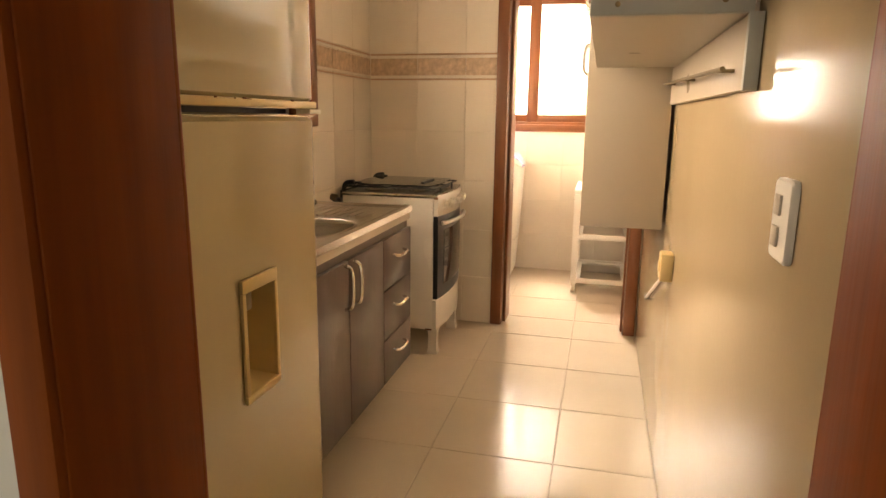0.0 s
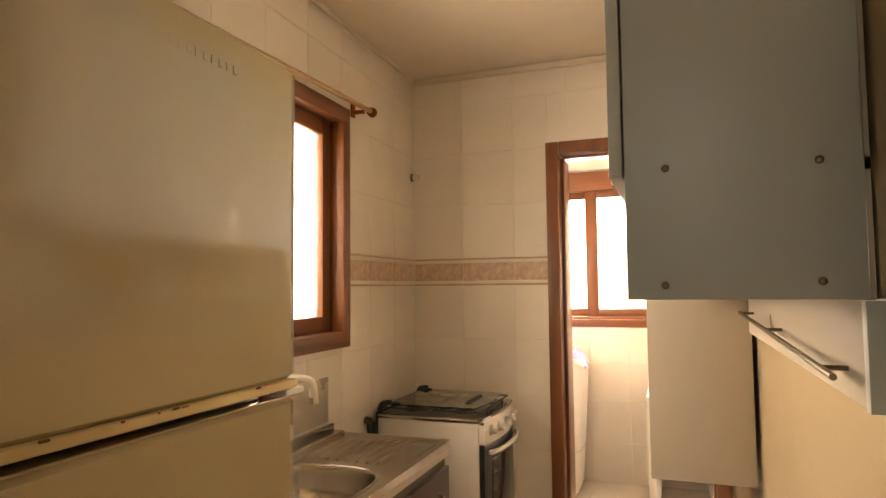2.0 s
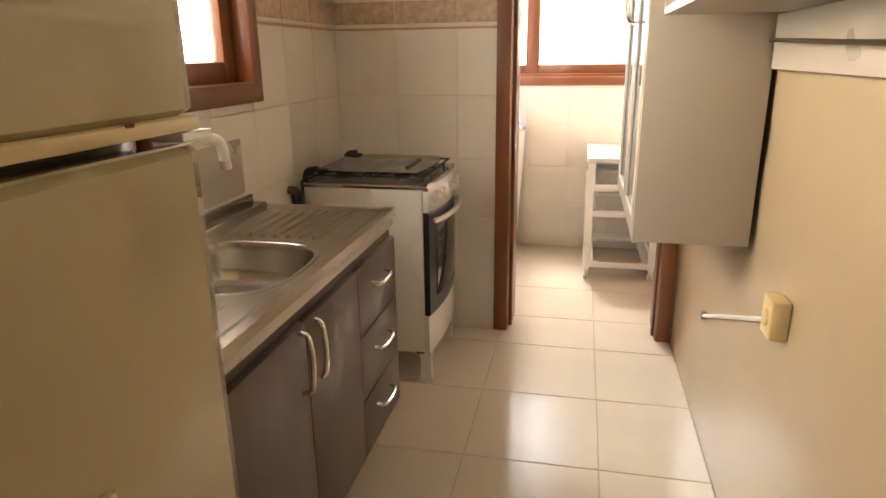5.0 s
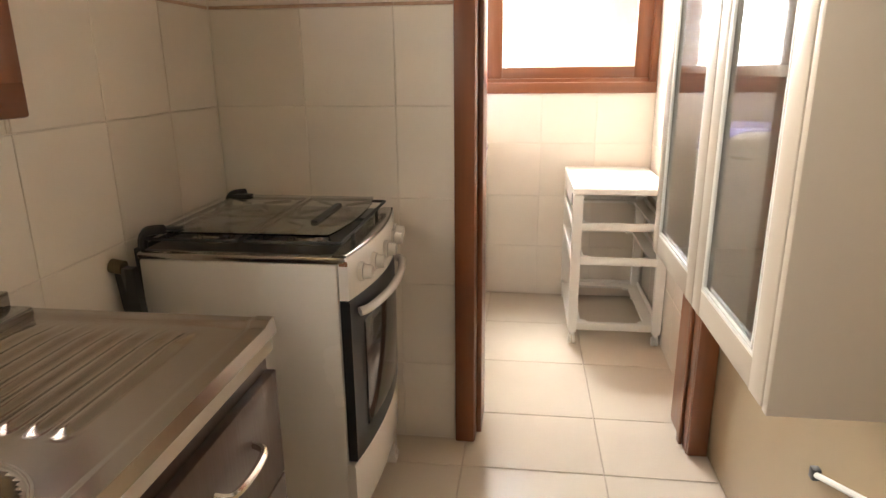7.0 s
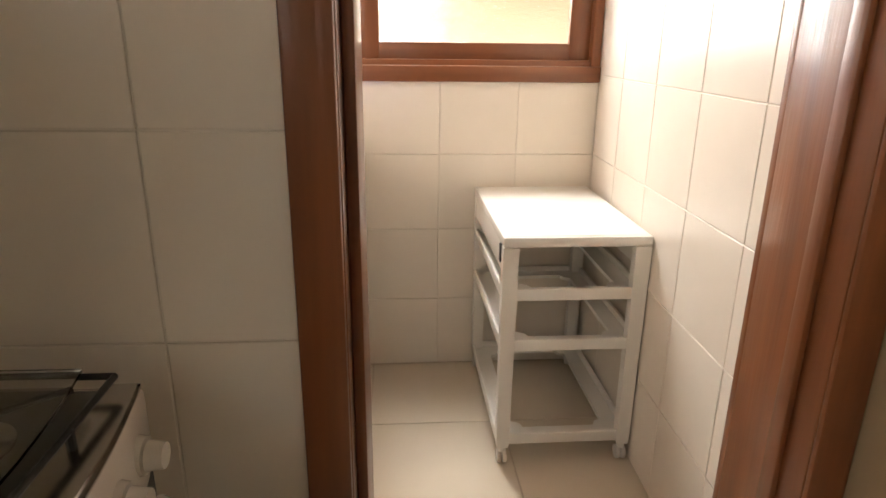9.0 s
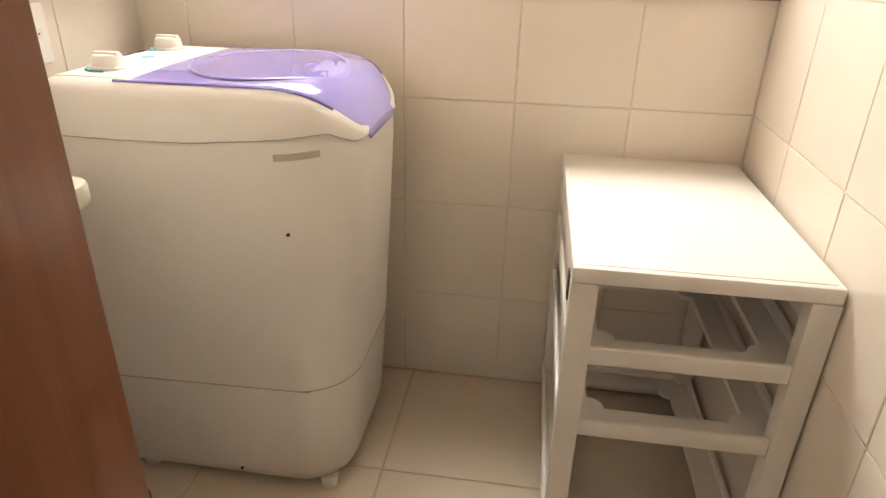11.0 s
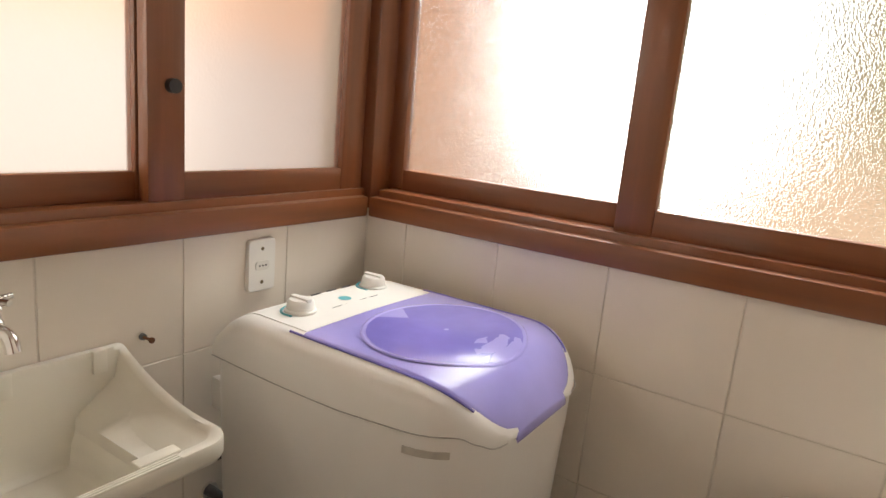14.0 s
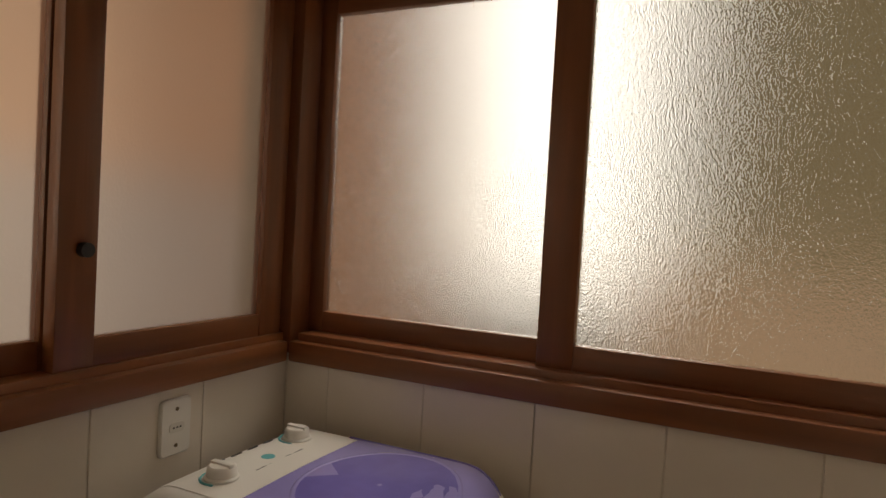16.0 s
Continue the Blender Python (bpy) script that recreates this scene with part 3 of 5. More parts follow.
# ---- kitchen: sink cabinet, worktop, tap ----
def sink_cabinet():
    top = thing("sink_cabinet", "dark brown laminate sink cabinet with two doors and three drawers", "cabinet")
    y0, y1, z0, z1, x0, x1 = 1.34, 2.552, 0.135, 0.765, -1.452, -0.948
    for nm, bx in (("side_panel", (x0, x1, y0, y0 + 0.016, z0, z1)), ("side_panel", (x0, x1, y1 - 0.016, y1, z0, z1)), ("bottom_panel", (x0, x1, y0 + 0.017, y1 - 0.017, z0, z0 + 0.016)),
                   ("back_panel", (x0, x0 + 0.008, y0 + 0.017, y1 - 0.017, z0 + 0.017, z1)), ("front_rail", (x1 - 0.02, x1, y0 + 0.017, y1 - 0.017, z1 - 0.06, z1)), ("divider", (x0 + 0.01, x1 - 0.022, 2.186, 2.200, z0 + 0.017, z1 - 0.062))):
        part(nm, B(bx), LAMINATE, top)
    part("plinth", B((x0 + 0.02, x1 - 0.11, y0 + 0.03, y1 - 0.05, 0, z0)), LAMINATE, top)
    for a, b, hy in ((1.345, 1.838, 1.802), (1.842, 2.186, 1.878)):
        d = part("cabinet_door", B((x1 + 0.001, -0.929, a, b, z0 + 0.004, z1 - 0.030), bevel=0.003), LAMINATE, top)
        handle_bow(d, (-0.930, hy, 0.575), (-0.930, hy, 0.725), (0.030, 0, 0), 0.0068)
    for a, b in ((0.139, 0.322), (0.326, 0.528), (0.532, 0.735)):
        d = part("drawer", B((x1 + 0.001, -0.929, 2.190, 2.548, a, b), bevel=0.003), LAMINATE, top)
        z = (a + b) / 2 + 0.025
        handle_bow(d, (-0.930, 2.305, z), (-0.930, 2.435, z), (0.028, 0, -0.006), 0.0066)
    return top


def sink_top():
    """A pressed steel worktop on a cream board: the bowl and the drainer are pressed into one sheet."""
    top = thing("kitchen_sink", "brushed steel sink worktop with one bowl and ribbed drainers", "sink")
    part("edge_board", B((-0.990, -0.934, 1.335, 2.556, 0.767, 0.8005), bevel=0.003), WHITE_PANEL, top, "cream laminate board edge")
    bx, by, hx, hy = -1.166, 1.943, 0.192, 0.196

    def height(x, y):
        z = 0.8195
        for ya, yb in ((2.186, 2.515), (1.40, 1.705)):
            if ya < y < yb and -1.345 < x < -1.030:
                near, far = (y - ya, yb - y) if ya > 2 else (yb - y, y - ya)
                k = (x + 1.345) / 0.0394
                z += 0.0065 * max(0, min(1, near / 0.012, far / 0.07)) * (0.5 - 0.5 * math.cos(2 * math.pi * k))
        if x > -0.963:
            z += 0.0025
        if y > 2.525 or x < -1.405 or y < 1.365:
            z += 0.006 * min(1, max(y - 2.525, -1.405 - x, 1.365 - y, 0) / 0.012)
        return z
    def inside(x, y):
        return ((abs(x - bx) / hx) ** 3.0 + (abs(y - by) / hy) ** 3.0) ** (1 / 3.0)
    xs = np.linspace(-1.440, -0.930, 103)
    ys = np.linspace(1.332, 2.560, 180)
    bm = bmesh.new()
    grid = [[bm.verts.new((x, y, height(x, y))) for y in ys] for x in xs]
    for i in range(len(xs) - 1):
        for j in range(len(ys) - 1):
            if max(inside(v.co.x, v.co.y) for v in (grid[i][j], grid[i + 1][j], grid[i + 1][j + 1], grid[i][j + 1])) > 0.985:
                bm.faces.new((grid[i][j], grid[i + 1][j], grid[i + 1][j + 1], grid[i][j + 1]))
    lip = [bm.verts.new((-0.926, v.co.y, 0.800)) for v in grid[-1]]
    for j in range(len(ys) - 1):
        bm.faces.new((grid[-1][j], lip[j], lip[j + 1], grid[-1][j + 1]))
    end = [bm.verts.new((g[-1].co.x, 2.562, 0.800)) for g in grid]
    for i in range(len(xs) - 1):
        bm.faces.new((grid[i][-1], grid[i + 1][-1], end[i + 1], end[i]))
    part("worktop", bm, STEEL, top, "brushed steel sheet with bowl and ribs", smooth=60)
    part("upstand", B((-1.458, -1.444, 1.335, 2.556, 0.80, 0.858), bevel=0.003), STEEL, top, "steel upstand along the wall").matrix_world = SLANT
    part("back_ledge", B((-1.444, -1.390, 1.340, 2.545, 0.815, 0.836), bevel=0.006), STEEL, top, "raised steel ledge behind the bowl").matrix_world = SLANT
    bowl = bmesh.new()
    rings = []
    for scale, z in ((1.025, 0.8199), (1.012, 0.8215), (0.995, 0.8210), (0.982, 0.817), (0.970, 0.806), (0.955, 0.78), (0.935, 0.748), (0.900, 0.722), (0.84, 0.708), (0.72, 0.701), (0.45, 0.698), (0.20, 0.6965), (0.05, 0.6960)):
        ring = []
        for k in range(72):
            a = 2 * math.pi * k / 72
            c, q = math.cos(a), math.sin(a)
            m = (abs(c) ** 3.0 + abs(q) ** 3.0) ** (-1 / 3.0)
            ring.append((bx + hx * scale * m * c, by + hy * scale * m * q, z))
        rings.append(ring)
    loft(bowl, rings, cap=False)
    part("bowl", bowl, STEEL, top, "deep pressed steel bowl", smooth=60)
    drain = bmesh.new()
    lathe(drain, (-1.195, 1.955, 0.6985), [(0.044, 0.0), (0.044, 0.004), (0.036, 0.005), (0.032, 0.001), (0.012, 0.001), (0.010, 0.004), (0.002, 0.005)], 24)
    part("drain", drain, CHROME, top, "round steel drain strainer")
    return top


sink_cabinet()
sink_top()
solid("splash_panel", B((-1.4595, -1.450, 1.34, 2.520, 0.868, 1.046), bevel=0.002), WHITE_PANEL, "pale glossy splash panel on the tiles behind the sink", "splashback").matrix_world = SLANT
tap = thing("kitchen_tap", "white and chrome wall-mounted kitchen tap with a swan spout", "tap")
part("wall_flange", cyl(bmesh.new(), (-1.457, 1.86, 1.095), (-1.435, 1.86, 1.095), 0.028, 0.020), CHROME, tap)
part("valve_body", cyl(cyl(bmesh.new(), (-1.44, 1.86, 1.095), (-1.375, 1.86, 1.095), 0.016), (-1.395, 1.86, 1.08), (-1.395, 1.86, 1.135), 0.014), CHROME, tap)
part("spout", tube(bmesh.new(), [(-1.385, 1.86, 1.112), (-1.36, 1.90, 1.123), (-1.30, 1.99, 1.118), (-1.262, 2.045, 1.108), (-1.252, 2.062, 1.085), (-1.250, 2.066, 1.045)], 0.0135, 12), WHITE_PLASTIC, tap, "white swan-neck spout")
part("nozzle", cyl(bmesh.new(), (-1.250, 2.066, 1.052), (-1.250, 2.067, 1.030), 0.0155), CHROME, tap)
tap.matrix_world = SLANT
valve = thing("angle_valve", "small chrome valve on the wall behind the sink", "valve")
part("stem", cyl(bmesh.new(), (-1.457, 2.14, 1.055), (-1.415, 2.14, 1.055), 0.011), CHROME, valve)
part("knob", cyl(bmesh.new(), (-1.418, 2.14, 1.055), (-1.400, 2.14, 1.055), 0.019, 0.016), CHROME, valve)

valve.matrix_world = SLANT


# ---- kitchen: stove ----
def stove():
    top = thing("gas_stove", "white four-burner gas stove with a glass lid and dark oven door", "stove")
    y0, y1, x0, x1 = 2.905, 3.415, -1.400, -0.905
    yc, hw = (y0 + y1) / 2, (y1 - y0) / 2

    def bulge(y, b):
        return b * (1 - ((y - yc) / hw) ** 2)

    def front(z0, z1, b0, b1, xa, material, name, parent=top, ya=y0, yb=y1, label="", skin=0.02):
        bm = bmesh.new()
        rings = []
        for i in range(13):
            y = ya + (yb - ya) * i / 12
            rings.append([(xa - skin, y, z0), (xa + bulge(y, b0), y, z0), (xa + bulge(y, b0) + 0.002, y, z0 + 0.006), (xa + bulge(y, b1) + 0.002, y, z1 - 0.006), (xa + bulge(y, b1) - 0.002, y, z1), (xa - skin, y, z1)])
        loft(bm, rings)
        return part(name, bm, material, parent, label)
    part("body", B((x0, x1 - 0.018, y0, y1, 0.135, 0.812), bevel=0.006), ENAMEL, top, "white enamelled side panels, slightly stained")
    front(0.135, 0.292, 0.020, 0.024, x1, ENAMEL, "lower_panel")
    door = front(0.300, 0.722, 0.024, 0.030, x1 + 0.004, BLACK, "oven_door", ya=y0 + 0.006, yb=y1 - 0.006, label="dark glass oven door")
    front(0.365, 0.650, 0.0265, 0.029, x1 + 0.0075, OVEN_GLASS, "oven_window", door, y0 + 0.075, y1 - 0.075, "smoked glass window", skin=0.004)
    hb = bmesh.new()
    tube(hb, [(x1 + 0.022, y0 + 0.035, 0.688), (x1 + 0.028 + bulge(y0 + 0.06, 0.03), y0 + 0.06, 0.690)] + [(x1 + 0.030 + bulge(y0 + 0.06 + i * 0.0975, 0.034), y0 + 0.06 + i * 0.0975, 0.690) for i in range(1, 4)] + [(x1 + 0.028 + bulge(y1 - 0.06, 0.03), y1 - 0.06, 0.690), (x1 + 0.022, y1 - 0.035, 0.688)], 0.011, 10)
    part("handle", hb, ENAMEL, door, "white bowed oven handle")
    panel = front(0.726, 0.828, 0.034, 0.026, x1 + 0.006, ENAMEL, "control_panel", label="white bowed control panel")
    for i, y in enumerate((2.968, 3.050, 3.160, 3.270, 3.350)):
        x = x1 + 0.010 + bulge(y, 0.030)
        k = bmesh.new()
        cyl(k, (x - 0.004, y, 0.778), (x + 0.006, y, 0.778), 0.024, 0.022, 20)
        cyl(k, (x + 0.008, y, 0.778), (x + 0.027, y, 0.778), 0.0180, 0.0150, 20)
        part("knob", k, ENAMEL, panel)
    part("rust_corner", B((x1 - 0.012, x1 + 0.008, y0 - 0.0025, y0 + 0.014, 0.808, 0.820), bevel=0.002), RUST, top, "rusty worn corner")
    part("rust_edge", B((x1 - 0.055, x1 - 0.020, y0 - 0.0018, y0 + 0.004, 0.133, 0.142), bevel=0.002), RUST, top, "rusty lower edge")
    part("cooktop", B((x0 - 0.002, x1 + 0.004, y0 - 0.003, y1 + 0.003, 0.812, 0.830), bevel=0.006), STEEL, top, "steel cooktop rim")
    front(0.828, 0.8345, 0.027, 0.022, x1 + 0.004, STEEL, "front_rim", label="bowed steel front edge of the cooktop", skin=0.03)
    part("hob_well", B((x0 + 0.012, x1 - 0.012, y0 + 0.012, y1 - 0.012, 0.828, 0.8325)), HOB, top)
    for cx in (-1.275, -1.030):
        for cy in (3.035, 3.285):
            bn = part("burner", lathe(bmesh.new(), (cx, cy, 0.832), [(0.052, 0), (0.052, 0.004), (0.040, 0.006), (0.038, 0.014), (0.034, 0.016), (0.004, 0.018)], 24), STEEL, top)
            part("burner_cap", lathe(bmesh.new(), (cx, cy, 0.848), [(0.036, 0), (0.037, 0.004), (0.033, 0.007), (0.003, 0.008)], 24), CAST_IRON, bn)
    for cx in (-1.275, -1.030):
        g = bmesh.new()
        a, b, c, d = cx - 0.112, cx + 0.112, y0 + 0.02, y1 - 0.02
        for p, q in (((a, c), (a, d)), ((b, c), (b, d)), ((a, c), (b, c)), ((a, d), (b, d)), ((a, yc), (b, yc))):
            cyl(g, (*p, 0.856), (*q, 0.856), 0.0042, n=8)
        for cy in (3.035, 3.285):
            for k in range(4):
                ang = math.pi / 4 + k * math.pi / 2
                cyl(g, (cx + 0.030 * math.cos(ang), cy + 0.030 * math.sin(ang), 0.859), (cx + 0.112 * math.cos(ang), cy + 0.112 * math.sin(ang), 0.856), 0.004, n=6)
            cyl(g, (a, cy, 0.832), (a, cy, 0.858), 0.005, n=6)
            cyl(g, (b, cy, 0.832), (b, cy, 0.858), 0.005, n=6)
        part("grate", g, CAST_IRON, top, "black wire pan grate")
    pane = bmesh.new()
    rim = [(-1.374, y0 + 0.042), (-1.340, y0 + 0.038)] + [(-0.950 + 0.022 * (1 - (2 * k / 8 - 1) ** 2), y0 + 0.040 + (y1 - y0 - 0.066) * k / 8) for k in range(9)] + [(-1.340, y1 - 0.022), (-1.374, y1 - 0.026)]
    loft(pane, [[(x, y, z) for x, y in rim] for z in (0.866, 0.870)])
    lid = part("glass_lid", pane, SMOKED, top, "smoky tempered glass lid, closed", smooth=30)
    lid.visible_shadow = False
    for ya, yb in ((y0 + 0.010, y0 + 0.046), (y1 - 0.046, y1 - 0.012)):
        part("lid_hinge", tube(bmesh.new(), [(-1.402, (ya + yb) / 2, 0.812), (-1.400, (ya + yb) / 2, 0.850), (-1.385, (ya + yb) / 2, 0.872), (-1.345, (ya + yb) / 2, 0.878)], 0.012, 8), BLACK, lid, "black bent plastic hinge")
    part("lid_hinge_clip", B((-1.372, -1.318, y0 + 0.042, y0 + 0.072, 0.8702, 0.8765), bevel=0.003), BLACK, lid, "black clip on the glass")
    part("lid_hinge_clip", B((-1.372, -1.318, y1 - 0.062, y1 - 0.032, 0.8702, 0.8765), bevel=0.003), BLACK, lid, "black clip on the glass")
    grip = bmesh.new()
    loft(grip, [[(-1.020 + 0.0001 * u + o, 3.055 + 0.0105 * u * 2, z) for o, z in ((-0.009, 0.8702), (0.009, 0.8702), (0.007, 0.8765), (-0.007, 0.8765))] for u in range(11)])
    part("lid_grip", grip, BLACK, lid, "black strip handle")
    part("rear_cover", B((x0 - 0.016, x0 - 0.003, y0 + 0.01, y1 - 0.01, 0.30, 0.835), bevel=0.003), BLACK, top, "dark rear cover")
    for x in (x0 + 0.05, x1 - 0.022):
        for y in (y0 + 0.045, y1 - 0.045):
            f = bmesh.new()
            loft(f, [[(x + a * s, y + b * s2, z) for a, b in ((-1, -1), (1, -1), (1, 1), (-1, 1))] for z, s, s2 in ((0, 0.028, 0.028), (0.014, 0.027, 0.027), (0.020, 0.023, 0.023), (0.09, 0.020, 0.021), (0.134, 0.026, 0.028))])
            part("foot", f, ENAMEL, top)
    return top


stove()
hose_k = thing("stove_gas_hose", "black gas hose hanging behind the stove", "hose")
part("hose", tube(bmesh.new(), [(-1.430, 2.872, 0.802), (-1.424, 2.874, 0.74), (-1.412, 2.876, 0.66), (-1.402, 2.880, 0.56), (-1.425, 2.884, 0.42), (-1.440, 2.886, 0.25)], 0.012, 10), GREY_PLASTIC, hose_k)
part("sleeve", loft(bmesh.new(), [[(-1.436 + o + dx, 2.874 + w, z) for o, w in ((-0.022, -0.012), (0.022, -0.012), (0.022, 0.012), (-0.022, 0.012))] for z, dx in ((0.800, 0.008), (0.70, 0.018), (0.625, 0.028))]), BLACK, hose_k, "flat black rubber sleeve")
part("connector", cyl(bmesh.new(), (-1.4595, 2.872, 0.805), (-1.43, 2.872, 0.800), 0.017), BRASS, hose_k, "brass hose connector on the wall")

hose_k.matrix_world = SLANT


# ---- kitchen: wall cabinets ----
def grey_cabinet():
    top = thing("wall_cabinet", "grey wall cabinet with an open niche below its doors", "cabinet")
    x0, x1, y0, y1, z0, z1 = -0.170, 0.106, 1.118, 2.300, 1.383, 2.120
    side = part("end_panel", B((x0, x1 - 0.010, y0, y0 + 0.016, z0, z1), bevel=0.0015), GREY_PANEL, top, "grey laminate end panel with bolt heads")
    part("end_panel", B((x0, x1 - 0.010, y1 - 0.016, y1, z0, z1), bevel=0.0015), WHITE_PANEL, top)
    part("bottom_panel", B((x0, x1, y0 + 0.0165, y1 - 0.0165, z0, z0 + 0.016)), WHITE_PANEL, top)
    part("middle_panel", B((x0 + 0.004, x1, y0 + 0.0165, y1 - 0.0165, 1.534, 1.550)), WHITE_PANEL, top)
    part("top_panel", B((x0, x1, y0 + 0.0165, y1 - 0.0165, z1 - 0.016, z1)), WHITE_PANEL, top)
    part("back_panel", B((x1 - 0.006, x1, y0 + 0.0165, y1 - 0.0165, z0 + 0.017, z1 - 0.017)), WHITE_PANEL, top)
    for y in (1.56, 1.95):
        part("divider", B((x0 + 0.004, x1 - 0.008, y - 0.006, y + 0.006, z0 + 0.0165, 1.5335)), WHITE_PANEL, top)
    n = 3
    w = (y1 - y0) / n
    for i in range(n):
        d = part("cabinet_door", B((x0 - 0.020, x0 - 0.003, y0 + i * w + 0.002, y0 + (i + 1) * w - 0.002, 1.542, z1 - 0.004), bevel=0.002), GREY_PANEL, top, "pale grey door")
        handle_bow(d, (x0 - 0.019, y0 + (i + 1) * w - 0.04, 1.575), (x0 - 0.019, y0 + (i + 1) * w - 0.04, 1.685), (-0.026, 0, 0), 0.005)
    for x, z in ((-0.124, 1.401), (0.049, 1.404), (-0.120, 1.549), (0.051, 1.547), (-0.005, 1.765), (-0.115, 1.982), (0.050, 1.982)):
        s = bmesh.new()
        lathe(s, (0, 0, 0), [(0.0050, 0.0), (0.0050, 0.0016), (0.0038, 0.0026), (0.0008, 0.0028)], 12)
        bmesh.ops.transform(s, matrix=pose(x, y0, z, 90, 0, 0), verts=s.verts)
        part("bolt_head", s, BRASS, side)
    return top


grey_cabinet()
back_board = thing("rail_board", "cream board under the wall cabinet with a thin metal rail", "rail")
board = part("board", B((0.088, 0.1085, 1.118, 2.335, 1.258, 1.381), bevel=0.0015), WHITE_PANEL, back_board)
part("end_edge", B((0.086, 0.1088, 1.100, 1.1175, 1.256, 1.382), bevel=0.001), GREY_PANEL, board, "grey edge strip")
part("rail", tube(bmesh.new(), [(0.056, 1.125, 1.293), (0.056, 1.5, 1.303), (0.056, 1.9, 1.313), (0.056, 2.24, 1.322)], 0.0045, 8), BRASS, back_board, "thin dull metal rail")
for ry, rz in ((1.20, 1.295), (1.72, 1.308), (2.20, 1.321)):
    part("bracket", cyl(bmesh.new(), (0.0885, ry, rz), (0.054, ry, rz), 0.0035, n=8), BRASS, back_board)


def glass_cabinet():
    top = thing("glass_door_cabinet", "cream wall cabinet with two framed glass doors", "cabinet")
    x0, x1, y0, y1, z0, z1 = -0.178, 0.096, 2.350, 3.100, 0.808, 2.100
    part("end_panel", B((x0 - 0.020, x1, y0, y0 + 0.016, z0, z1), bevel=0.0015), WHITE_PANEL, top, "plain cream end panel")
    part("end_panel", B((x0, x1, y1 - 0.016, y1, z0, z1), bevel=0.0015), WHITE_PANEL, top)
    for z in (z0, 1.22, 1.64, z1 - 0.016):
        part("shelf", B((x0 + 0.004, x1 - 0.007, y0 + 0.0165, y1 - 0.0165, z, z + 0.015)), WHITE_PANEL, top)
    part("back_panel", B((x1 - 0.006, x1, y0 + 0.0165, y1 - 0.0165, z0, z1)), WHITE_PANEL, top)
    part("wall_batten", B((x1 + 0.0005, KX1 - 0.0005, y0 + 0.05, y1 - 0.05, z1 - 0.12, z1 - 0.06)), WHITE_PANEL, top)
    mid = 2.727
    for a, b, hy in ((y0 + 0.017, mid - 0.0015, mid - 0.024), (mid + 0.0015, y1, mid + 0.026)):
        xa, xb = x0 - 0.022, x0 - 0.002
        d = part("cabinet_door", B((xa, xb, a, a + 0.048, z0 + 0.003, z1 - 0.003), (xa, xb, b - 0.048, b, z0 + 0.003, z1 - 0.003), (xa + 0.0005, xb - 0.0005, a + 0.047, b - 0.047, z0 + 0.004, z0 + 0.050), (xa + 0.0005, xb - 0.0005, a + 0.047, b - 0.047, z1 - 0.051, z1 - 0.004), bevel=0.003), WHITE_PANEL, top, "cream framed door")
        bead = bmesh.new()
        for k, s in ((0.0, 0.0035), (0.008, 0.003)):
            u0, u1, w0, w1 = a + 0.048 + k, b - 0.048 - k, z0 + 0.050 + k, z1 - 0.051 - k
            for q in ((xa + 0.001, xa + 0.006, u0, u0 + s, w0, w1), (xa + 0.001, xa + 0.006, u1 - s, u1, w0, w1), (xa + 0.0012, xa + 0.0062, u0, u1, w0, w0 + s), (xa + 0.0012, xa + 0.0062, u0, u1, w1 - s, w1)):
                box(bead, *q)
        part("bead", bead, WHITE_PLASTIC, d, "glossy moulded bead round the glass")
        part("pane", B((xa + 0.008, xa + 0.011, a + 0.046, b - 0.046, z0 + 0.049, z1 - 0.050)), CLEAR, d, "clear glass pane")
        handle_bow(d, (xa, hy, 1.385), (xa, hy, 1.505), (-0.028, 0, 0), 0.0055)
    return top


glass_cabinet()

# ---- kitchen: small things ----
rod = thing("curtain_rod", "light wooden curtain rod with dark turned ends above the window", "curtain rod")
part("rod", tube(bmesh.new(), [(-1.400, 1.15, 2.147), (-1.400, 1.7, 2.165), (-1.400, 2.3, 2.185), (-1.400, 2.81, 2.202)], 0.011, 12), ROD_WOOD, rod)
for y, z, s in ((1.13, 2.144, -1), (2.835, 2.203, 1)):
    fin = bmesh.new()
    lathe(fin, (0, 0, 0), [(0.010, -0.03), (0.017, -0.022), (0.012, -0.012), (0.022, 0.0), (0.023, 0.012), (0.012, 0.026), (0.002, 0.032)], 16)
    bmesh.ops.transform(fin, matrix=pose(-1.405, y, z, -90 * s, 0, 0), verts=fin.verts)
    part("finial", fin, DARK_WOOD, rod, "dark turned finial")
part("rod_ring", cyl(bmesh.new(), (-1.405, 1.185, 2.149), (-1.405, 1.225, 2.150), 0.024, 0.020), DARK_WOOD, rod, "dark turned collar")
for y, z in ((1.20, 2.150), (2.745, 2.200)):
    part("bracket", B((-1.458, -1.398, y - 0.010, y + 0.010, z - 0.026, z - 0.011), (-1.458, -1.448, y - 0.016, y + 0.016, z - 0.040, z + 0.02), bevel=0.003), DARK_WOOD, rod, "dark wooden bracket")
rod.matrix_world = SLANT

